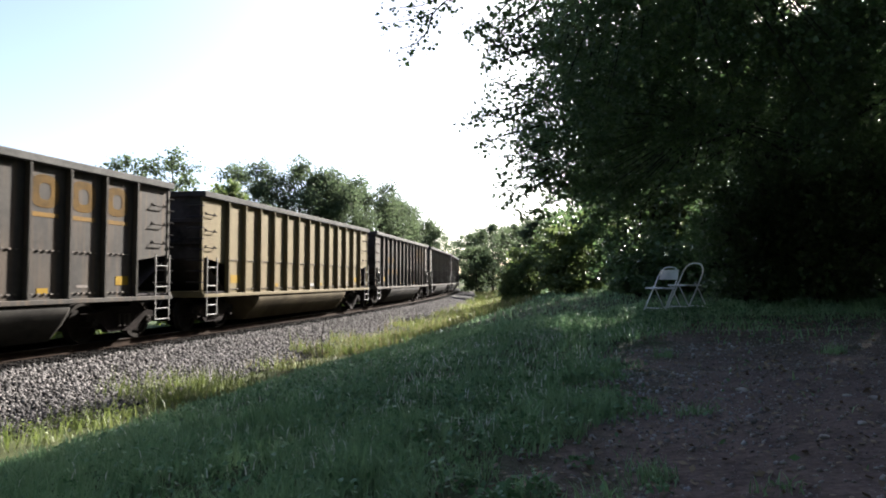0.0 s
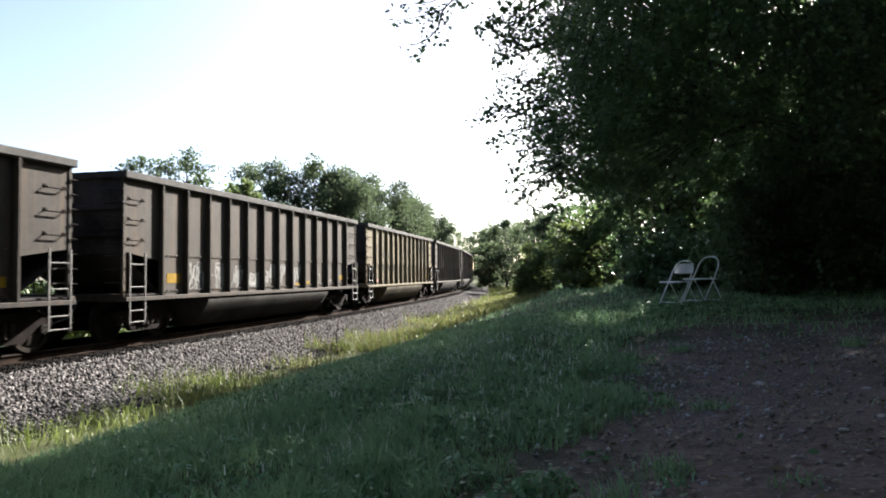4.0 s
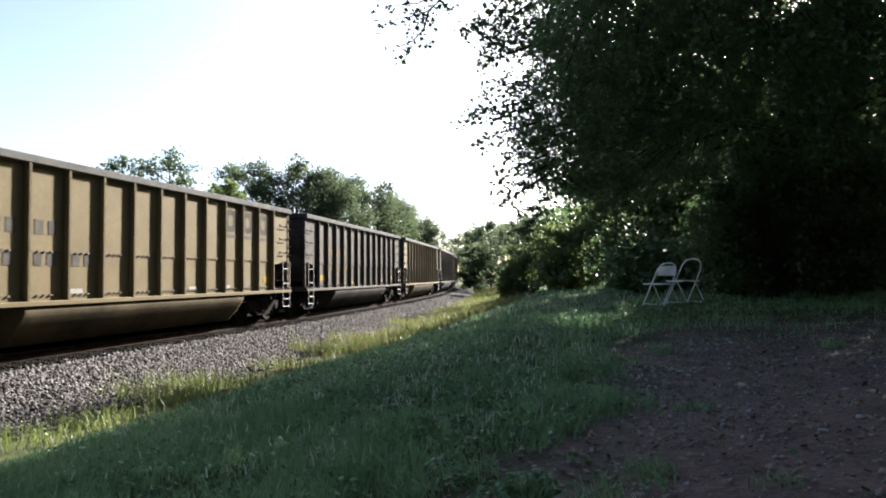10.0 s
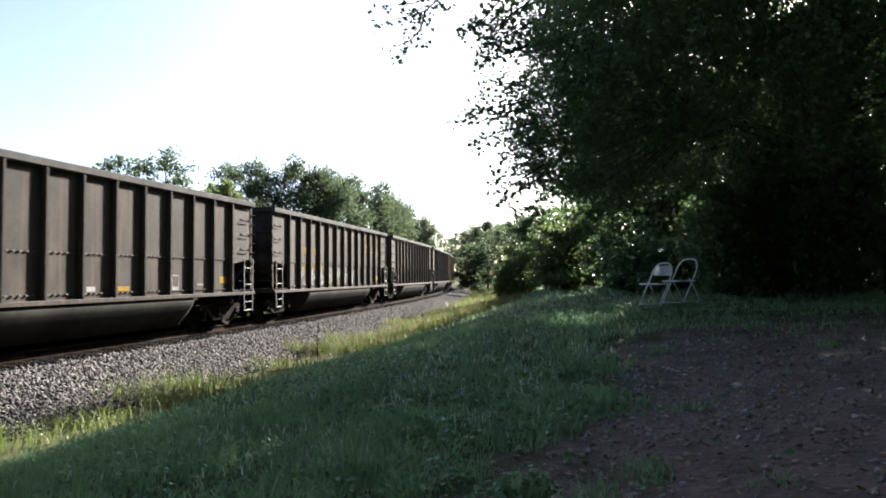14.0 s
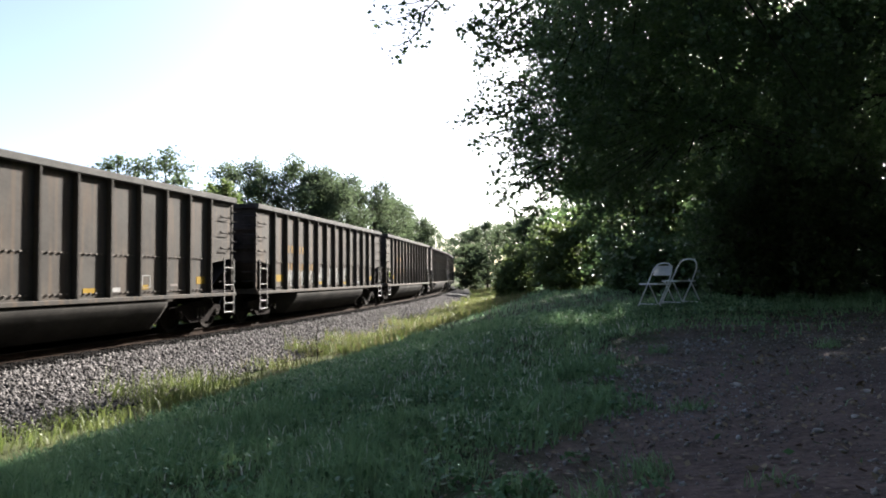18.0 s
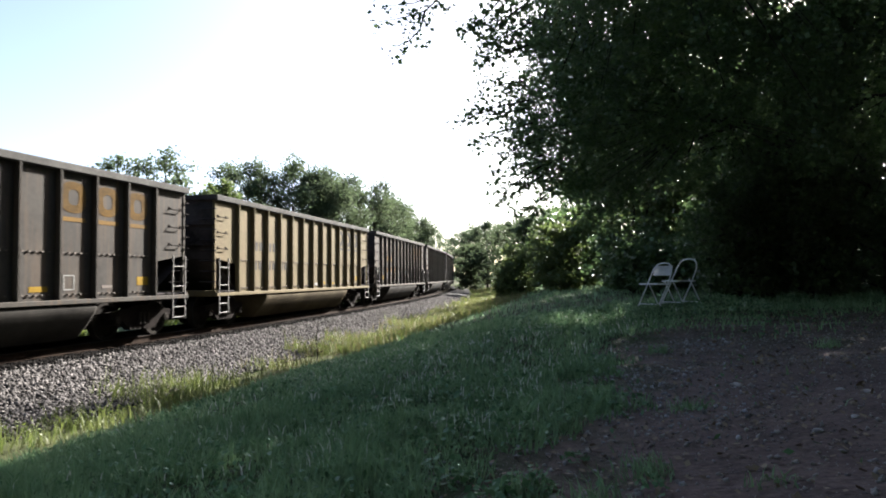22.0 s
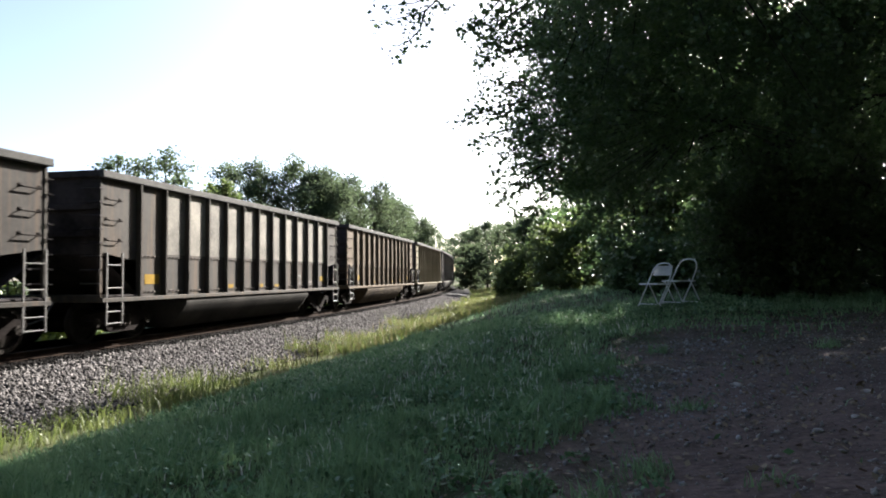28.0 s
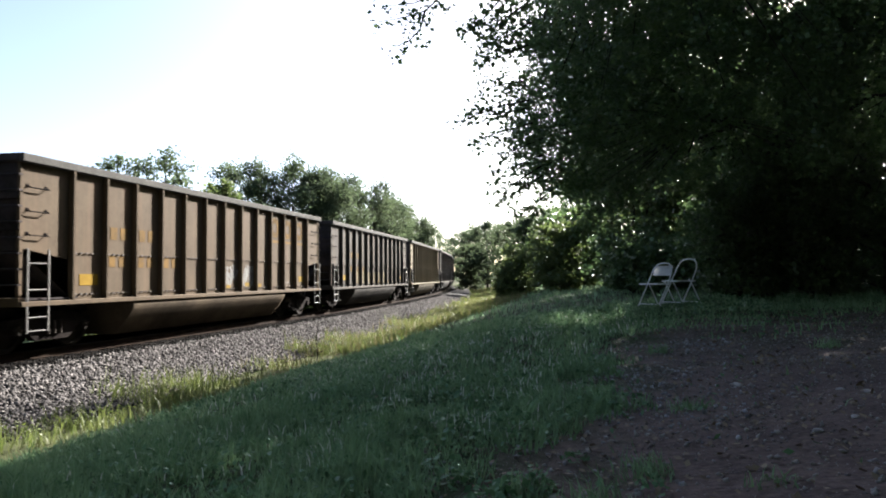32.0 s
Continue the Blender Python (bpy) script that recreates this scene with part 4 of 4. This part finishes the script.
def tree(name, x, y, height, radius, leaves, leaf, mat, seed, label, crown_low=0.25, trunk=0.22, limbs=14, droop=0.0, lop=1.0, squash=0.75, spread=1.0, category="tree", edge=False):
    r = random.Random(seed)
    g = np.random.default_rng(seed)
    z0 = float(ground_z(x, y))
    if edge:
        height = min(height, float(shade_top(x, y)) - z0)
    base = tagged(new(name), label, category)
    base.location = (x, y, z0)
    bm = bmesh.new()
    bend = [r.uniform(-0.04, 0.04) * height for _ in range(4)]
    stem = [Vector((bend[0] * t * t + bend[1] * t ** 3, bend[2] * t * t + bend[3] * t ** 3, -0.15 + (height * 0.93 + 0.15) * t)) for t in [i / 7 for i in range(8)]]
    tube(bm, stem, trunk, 9, trunk * 0.15)
    tips = []
    for i in range(limbs):
        h = crown_low + (0.93 - crown_low) * (i + r.random() * 0.6) / limbs
        k = min(6.99, h / 0.93 * 7)
        p = stem[int(k)].lerp(stem[int(k) + 1], k - int(k))
        az = i * 2.4 + r.uniform(-0.5, 0.5)
        rel = (h - crown_low) / (1 - crown_low)
        reach = radius * (math.sin(math.pi * (0.18 + 0.76 * rel)) ** 0.7) * r.uniform(0.72, 1.12)
        if math.cos(az) < 0:
            reach *= 1 - (1 - lop) * -math.cos(az)
        rise = reach * (0.15 + 0.55 * rel) - droop * reach
        end = p + Vector((math.cos(az) * reach, math.sin(az) * reach, rise))
        mid = p.lerp(end, 0.5) + Vector((r.uniform(-0.1, 0.1), r.uniform(-0.1, 0.1), 0.12)) * reach
        pts = [p, mid, end]
        tube(bm, pts, trunk * (0.42 - 0.25 * rel), 5, 0.012)
        for q in range(int(5 + reach * 1.6)):
            t = 0.3 + 0.7 * (q + r.random()) / int(5 + reach * 1.6)
            o = (p.lerp(mid, t * 2) if t < 0.5 else mid.lerp(end, t * 2 - 1))
            d = Vector((r.gauss(0, 1), r.gauss(0, 1), r.gauss(0.1, 0.7))).normalized() * reach * 0.30 * r.uniform(0.4, 1.1)
            tips.append(o + d)
            if q % 2 == 0:
                tube(bm, [o, o + d * 0.6 + Vector((0, 0, 0.05)), o + d], 0.03, 4, 0.008)
    part("trunk", bm, BARK, base, "", True)
    T = np.array(tips)
    n = leaves
    which = g.integers(0, len(T), n)
    sig = (0.16 + 0.045 * radius) * spread
    c = T[which] + g.normal(0, 1, (n, 3)) * np.array([sig, sig, sig * squash])
    if edge:
        c = c[c[:, 2] + z0 < shade_top(c[:, 0] + x, c[:, 1] + y) + 0.4]
        n = len(c)
    low = c[:, 2] < 0.12
    c[low, 2] = 0.12 + g.random(low.sum()) * 0.5
    size = leaf * g.uniform(0.6, 1.25, n)
    from_arrays("crown", *leaf_mesh(g, c, size), mat, base)
    return base


DARKTREE = "tall leafy tree standing dark against the bright sky"


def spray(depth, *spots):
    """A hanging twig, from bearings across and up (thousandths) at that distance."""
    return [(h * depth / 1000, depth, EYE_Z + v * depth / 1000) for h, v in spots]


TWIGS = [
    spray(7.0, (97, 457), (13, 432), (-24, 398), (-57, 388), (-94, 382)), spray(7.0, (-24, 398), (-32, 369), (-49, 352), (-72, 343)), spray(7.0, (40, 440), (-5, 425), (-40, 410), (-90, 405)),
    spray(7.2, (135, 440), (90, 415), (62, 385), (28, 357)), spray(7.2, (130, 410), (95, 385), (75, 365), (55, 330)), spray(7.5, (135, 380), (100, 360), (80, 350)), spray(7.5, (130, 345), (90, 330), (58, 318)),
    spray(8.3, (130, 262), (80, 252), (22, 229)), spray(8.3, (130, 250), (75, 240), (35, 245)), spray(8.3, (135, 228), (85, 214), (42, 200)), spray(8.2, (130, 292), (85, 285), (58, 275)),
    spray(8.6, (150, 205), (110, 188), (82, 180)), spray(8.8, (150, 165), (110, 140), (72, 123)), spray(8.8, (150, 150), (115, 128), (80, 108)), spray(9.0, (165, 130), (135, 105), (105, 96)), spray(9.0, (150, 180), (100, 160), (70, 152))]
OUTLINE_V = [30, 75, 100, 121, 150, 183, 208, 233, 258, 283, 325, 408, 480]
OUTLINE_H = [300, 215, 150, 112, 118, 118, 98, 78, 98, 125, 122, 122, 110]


def overhanging_tree(seed, clumps, leaves, leaf):
    """The big tree behind the chairs, whose crown leans out over the lawn towards the light."""
    g = np.random.default_rng(seed)
    base = tagged(new("broadleaf_tree"), "large leafy tree hanging dark over the lawn against the sky", "tree")
    x0, y0 = 6.1, 12.9
    z0 = float(ground_z(x0, y0))
    base.location = (x0, y0, z0)
    root = np.array([x0, y0, z0])
    stem = [Vector(p) - base.location for p in ((6.1, 12.9, z0 - 0.15), (6.05, 12.85, 2.0), (5.88, 12.75, 3.4), (5.6, 12.5, 4.8), (5.2, 12.1, 6.0), (4.7, 11.5, 7.0), (4.3, 11.0, 7.8))]
    bm = bmesh.new()
    tube(bm, stem, 0.20, 12, 0.05)
    part("trunk", bm, BARK, base, "grey-brown leaning trunk", True)
    # clumps fill a leaning crown, under the slope that the sun grazes
    q = g.normal(0, 1, (clumps * 12, 3))
    q = q / np.linalg.norm(q, axis=1)[:, None] * g.random((clumps * 12, 1)) ** 0.36
    q = q * np.array([4.9, 4.3, 3.5]) + np.array([4.5, 9.8, 5.3])
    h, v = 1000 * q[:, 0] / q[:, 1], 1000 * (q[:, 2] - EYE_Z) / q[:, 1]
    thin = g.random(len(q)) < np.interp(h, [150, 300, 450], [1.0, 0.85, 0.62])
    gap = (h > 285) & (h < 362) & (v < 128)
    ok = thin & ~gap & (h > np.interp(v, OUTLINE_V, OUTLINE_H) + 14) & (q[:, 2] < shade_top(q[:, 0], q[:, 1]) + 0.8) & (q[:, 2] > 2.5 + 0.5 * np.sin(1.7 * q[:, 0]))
    tips = (q[ok] - root)[:clumps]
    ends = tips[:: max(1, len(tips) // 34)]
    nodes = [p for p in stem[2:]]
    for e in ends:
        e = Vector(e)
        p = min(stem[2:], key=lambda a: (a - e).length + 1.2 * max(0.0, a.z - e.z + 0.6))
        mid = p.lerp(e, 0.5) + Vector((g.uniform(-0.2, 0.2), g.uniform(-0.2, 0.2), 0.14 * (e - p).length))
        pts = [p, p.lerp(mid, 0.5) + Vector((0, 0, 0.06)), mid, mid.lerp(e, 0.5) + Vector((g.uniform(-0.1, 0.1), g.uniform(-0.1, 0.1), 0.05)), e]
        bm = bmesh.new()
        tube(bm, pts, 0.055, 6, 0.010)
        part("limb", bm, BARK, base, "", True)
        nodes += [a.lerp(b, t) for a, b in zip(pts, pts[1:]) for t in (0.0, 0.33, 0.66)]
    N = np.array([tuple(p) for p in nodes])
    bm = bmesh.new()
    for t in tips:
        o = N[np.argmin(((N - t) ** 2).sum(1))]
        tube(bm, [o, (o + t) / 2 + np.array([0, 0, 0.05]), t], 0.014, 4, 0.004)
    sprays = []
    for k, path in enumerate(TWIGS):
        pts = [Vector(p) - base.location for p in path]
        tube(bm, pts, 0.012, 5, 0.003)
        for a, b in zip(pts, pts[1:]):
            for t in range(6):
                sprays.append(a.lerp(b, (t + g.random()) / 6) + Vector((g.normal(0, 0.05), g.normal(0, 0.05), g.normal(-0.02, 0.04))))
    tagged(part("twig", bm, BARK, base), kind="stuff")
    which = g.integers(0, len(tips), leaves)
    c = tips[which] + g.normal(0, 1, (leaves, 3)) * np.array([0.20, 0.20, 0.14]) * (0.7 + 0.7 * ((which * 7919) % 97 / 97))[:, None]
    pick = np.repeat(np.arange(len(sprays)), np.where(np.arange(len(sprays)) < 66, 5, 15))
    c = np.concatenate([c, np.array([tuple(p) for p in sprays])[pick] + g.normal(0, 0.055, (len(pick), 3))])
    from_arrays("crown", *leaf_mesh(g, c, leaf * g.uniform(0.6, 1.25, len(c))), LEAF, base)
    return base


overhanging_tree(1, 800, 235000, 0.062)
tree("broadleaf_tree", 5.9, 21.0, 6.8, 2.5, 26000, 0.10, LEAF, 5, DARKTREE, 0.48, 0.10, 18, 0.1, edge=True)
tree("broadleaf_tree", 8.25, 27.1, 9.8, 3.0, 26000, 0.14, LEAF, 9, DARKTREE, 0.42, 0.15, 20, 0.12)
tree("broadleaf_tree", 8.2, 33.0, 7.6, 3.2, 16000, 0.17, LEAF, 6, DARKTREE, 0.10, 0.12, 18, 0.1)
tree("broadleaf_tree", 10.2, 47.0, 7.8, 3.4, 12000, 0.2, LEAF, 7, DARKTREE, 0.10, 0.12, 18, 0.1)
tree("broadleaf_tree", 8.2, 18.0, 15.5, 3.7, 30000, 0.12, LEAF, 2, DARKTREE, 0.24, 0.16, 22, 0.12, edge=True)
tree("broadleaf_tree", 9.3, 13.5, 10.0, 3.2, 15000, 0.11, LEAF, 3, DARKTREE, 0.12, 0.18, 22, 0.12, edge=True)
tree("broadleaf_tree", 11.2, 9.0, 14.5, 4.6, 20000, 0.16, LEAF, 4, DARKTREE, 0.14, 0.24, 20, 0.08, edge=True)
for k, (bx, by, bh, br) in enumerate([(13.0, 27.5, 16, 4.6), (13.5, 22.5, 7, 4.2), (14.5, 16, 15, 5.0), (15.5, 11, 15, 5.0), (19.5, 35, 13, 5.0), (15.5, 30, 9, 5.0), (19.5, 22, 16, 5.5), (20, 15, 16, 5.5), (18, 44, 8, 4.5)]):
    tree("woodland_tree", bx, by, bh, br, 7500, 0.30, LEAF, 20 + k, "dark leafy tree inside the woods", 0.05, 0.2, 18, 0.12, edge=True)
BUSH = "dense green bush at the edge of the woods"
SUNBUSH = "sunlit yellow-green bush at the end of the lawn"
for k, (bx, by, bh, br, mat) in enumerate([(5.1, 45, 2.9, 1.6, LEAF_LIGHT), (4.2, 44, 1.7, 0.9, LEAF_LIGHT), (6.6, 42, 4.2, 1.5, LEAF_LIGHT), (7.6, 38, 4.2, 1.5, LEAF_LIGHT), (8.6, 40, 4.6, 1.7, LEAF_LIGHT), (8.4, 27.0, 4.2, 1.2, LEAF_LIGHT), (9.4, 28.5, 4.6, 1.3, LEAF_LIGHT), (7.0, 25.5, 2.0, 1.3, LEAF), (5.5, 12.6, 1.9, 1.0, LEAF), (6.5, 12.0, 2.3, 1.2, LEAF), (7.7, 11.8, 2.6, 1.4, LEAF), (9.2, 10.9, 2.6, 1.5, LEAF), (5.8, 20.6, 1.3, 0.8, LEAF), (6.3, 19.8, 1.1, 0.8, LEAF), (7.6, 20.5, 1.3, 1.0, LEAF), (5.7, 33.0, 3.0, 1.4, LEAF_LIGHT),
                                           (9.6, 20.5, 1.6, 1.4, LEAF), (10.3, 18.0, 2.8, 1.7, LEAF), (11.2, 15.5, 2.8, 1.8, LEAF), (11.2, 12.8, 2.8, 1.7, LEAF), (11.5, 22.5, 3.8, 2.2, LEAF),
                                           (13.0, 19.0, 3.8, 2.2, LEAF), (13.5, 26, 4.5, 2.6, LEAF), (16.0, 20, 4.5, 2.6, LEAF), (14.5, 13.5, 4.0, 2.4, LEAF), (12.0, 36, 4.5, 2.8, LEAF), (12.3, 30.5, 4.0, 2.4, LEAF), (10.8, 25.0, 2.4, 1.6, LEAF), (10.5, 31.5, 3.0, 1.8, LEAF), (18, 26, 4.5, 2.8, LEAF)]):
    tree("woodland_bush", bx, by, bh, br, (9000 if by < 13 else 5600) if mat is LEAF else 4600, (0.09 if by < 13 else 0.15) if by < 24 else 0.2, mat, 40 + k, SUNBUSH if mat is LEAF_LIGHT else BUSH, 0.03, 0.05, 14, category="bush")
FARTREE = "distant leafy tree behind the railway line"
for k, (bx, by, bh, br) in enumerate([(6.0, 92, 8.4, 3.6), (9.5, 86, 7.6, 3.8), (3.9, 96, 5.8, 2.6), (9.6, 74, 7.0, 3.0), (17, 74, 9.5, 5.5), (19, 57, 11, 4.5), (5.5, 120, 9.0, 4.0), (5, 150, 10, 5), (12, 146, 11, 5.5), (20, 130, 12, 6), (-1, 190, 12, 6), (9, 180, 13, 6)]):
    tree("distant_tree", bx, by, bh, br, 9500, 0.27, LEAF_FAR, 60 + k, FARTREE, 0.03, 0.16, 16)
for k, (bx, by, bh, br, n, wide, mat) in enumerate([
        (-29.0, 60, 13.7, 2.9, 4200, 1.1, LEAF_FAR), (-24.6, 60, 13.6, 3.0, 4600, 1.1, LEAF_FAR), (-17.8, 55, 9.9, 2.4, 8000, 0.9, LEAF_LIGHT), (-22, 76, 14.7, 4.4, 15000, 1.4, LEAF_FAR),
        (-17.5, 78, 15.0, 4.6, 15000, 1.4, LEAF_FAR), (-12.8, 80, 14.6, 4.6, 15000, 1.4, LEAF_FAR), (-9.0, 88, 13.9, 4.6, 14000, 1.4, LEAF_FAR), (-7.0, 98, 13.0, 4.2, 14000, 1.4, LEAF_FAR),
        (-3.8, 104, 10.4, 3.8, 12000, 1.4, LEAF_FAR), (-33, 72, 10.6, 4, 9000, 1.2, LEAF_FAR), (-14, 92, 14.7, 5.2, 14000, 1.4, LEAF_FAR)]):
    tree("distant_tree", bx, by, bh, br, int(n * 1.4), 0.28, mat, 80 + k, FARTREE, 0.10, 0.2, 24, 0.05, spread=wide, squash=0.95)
# brush along the far side of the track
for k in range(16):
    bx, by, _ = on_track(-4 + 6.0 * k, -6.2 - 1.2 * math.sin(2.3 * k))
    tree("trackside_brush", bx, by, 2.3 + 0.9 * math.sin(1.7 * k), 2.6, 3500, 0.26, WEED_LEAF, 140 + k, "yellow-green brush along the far side of the track", 0.03, 0.05, 12, category="bush")
# unseen trees added behind the camera and out to the sides, to block skylight
for k, (bx, by, bh) in enumerate([(10, 1, 21), (12, -5, 23), (8, -9, 23), (1, -9, 23), (-5.5, -10, 23), (16, 4, 22), (18, -4, 24), (14, -13, 25), (5, -16, 25), (-3, -17, 25), (-11, -27, 24), (-3, -27, 25),
                                  (-27, 3, 15), (-28, -9, 15), (-30, 14, 15), (-26, -20, 15), (-24, -2, 15), (-25, 8, 15)]):
    tree("woodland_tree", bx, by, bh, 5.8, 6000, 0.9, LEAF, 110 + k, "unseen leafy tree added to block skylight", 0.06, 0.22, 18, 0.1)


# ---- chairs ----
def folding_chair(x, y, face, back=True):
    """A folding metal chair; it faces its own -y."""
    z = float(ground_z(x, y))
    chair = tagged(new("folding_chair"), "white metal folding chair standing open on the grass", "chair", "folding chairs on the lawn")
    chair.matrix_basis = pose(x, y, z, 0, 0, face)
    bm = bmesh.new()
    pts = [(-0.22, -0.26, 0.0), (-0.22, 0.02, 0.45), (-0.215, 0.115, 0.62), (-0.20, 0.145, 0.69), (-0.165, 0.165, 0.745), (-0.11, 0.178, 0.78), (-0.04, 0.184, 0.795), (0.04, 0.184, 0.795), (0.11, 0.178, 0.78), (0.165, 0.165, 0.745), (0.20, 0.145, 0.69), (0.215, 0.115, 0.62), (0.22, 0.02, 0.45), (0.22, -0.26, 0.0)]
    tube(bm, pts, 0.0125, 8)
    part("frame", bm, CHAIR_PAINT, chair, "", True)
    for sx in (-0.19, 0.19):
        bm = bmesh.new()
        tube(bm, [(sx, 0.27, 0.0), (sx, 0.06, 0.36), (sx, -0.02, 0.47)], 0.011, 8)
        part("rear_leg", bm, CHAIR_PAINT, chair, "", True)
    for yy, zz, w in ((-0.20, 0.10, 0.22), (0.21, 0.10, 0.19)):
        bm = bmesh.new()
        tube(bm, [(-w, yy, zz), (w, yy, zz)], 0.008, 6)
        part("stretcher", bm, CHAIR_PAINT, chair)
    bm = bmesh.new()
    box(bm, -0.195, 0.195, -0.24, 0.13, 0.425, 0.45, 0.01)
    part("seat", bm, CHAIR_PAINT, chair)
    if not back:
        return chair
    bm = bmesh.new()
    rows = [[bm.verts.new((sx * 0.2, 0.115 + 0.06 * (zz - 0.56) / 0.2 + 0.03 * (1 - sx * sx), zz)) for sx in (-1, -0.5, 0, 0.5, 1)] for zz in (0.58, 0.66, 0.75)]
    for a, b in zip(rows, rows[1:]):
        for i in range(4):
            bm.faces.new((a[i], a[i + 1], b[i + 1], b[i]))
    bmesh.ops.solidify(bm, geom=bm.faces[:], thickness=0.012)
    part("backrest", bm, CHAIR_PAINT, chair)
    return chair


folding_chair(3.85, 11.0, -64, False)
folding_chair(3.65, 11.6, -60)


# ---- movement ----
# seconds, and metres that the front of one car has come along the track
ODOMETER = [
    (0.0, 14.61), (1.0, 29.82), (2.0, 44.99), (3.0, 60.19), (4.0, 75.63), (5.0, 91.14), (6.0, 106.64), (7.0, 121.91), (8.0, 137.2), (9.0, 152.43), (10.0, 167.34),
    (11.0, 182.97), (12.0, 198.58), (13.0, 213.92), (14.0, 229.57), (15.0, 245.19), (16.0, 261.04), (17.0, 277.03), (18.0, 293.13), (19.0, 309.22), (20.0, 324.54), (21.0, 339.89),
    (22.0, 355.35), (23.0, 370.76), (24.0, 386.15), (25.0, 401.54), (26.0, 416.91), (27.0, 432.32), (28.0, 447.78), (29.0, 463.98), (30.0, 479.44), (31.0, 494.88), (32.0, 510.36)]


def car_pose(s_front):
    """The pose of a car whose front stands s_front metres along the near side's line: both trucks on the rails."""
    mid = s_front + 0.12 - BODY / 2
    mid = mid if mid < 0 else mid * SHIFT_SIDE
    ax, ay, _ = on_track(mid - 6.12)
    bx, by, _ = on_track(mid + 6.12)
    return pose((ax + bx) / 2, (ay + by) / 2, 0.0, 0, 0, math.degrees(math.atan2(by - ay, bx - ax)))


def motions():
    times, metres = [t for t, _ in ODOMETER], [v for _, v in ODOMETER]
    for k, car in train.items():
        walk(car, [(t, car_pose(v - k * PITCH_CAR)) for t, v in ODOMETER])
        # the wheels roll while their car passes the eye
        seen = [i / 30 for i in range(0, 32 * 30 + 1) if -2.0 < np.interp(i / 30, times, metres) - k * PITCH_CAR < 34.0]
        for ws in [o for o in car.children_recursive if o.name.split(".")[0] == "wheelset"]:
            rest = ws.matrix_basis.copy()
            if len(seen) < 3:
                continue
            start = np.interp(seen[0], times, metres)
            rows = [(t, rest @ pose(0, 0, 0, 0, math.degrees((np.interp(t, times, metres) - start) / 0.457), 0)) for t in seen]
            if seen[0] > 0.05:
                rows.insert(0, (0.0, rows[0][1]))
            if seen[-1] < 31.95:
                rows.append((32.0, rows[-1][1]))
            walk(ws, rows)


motions()
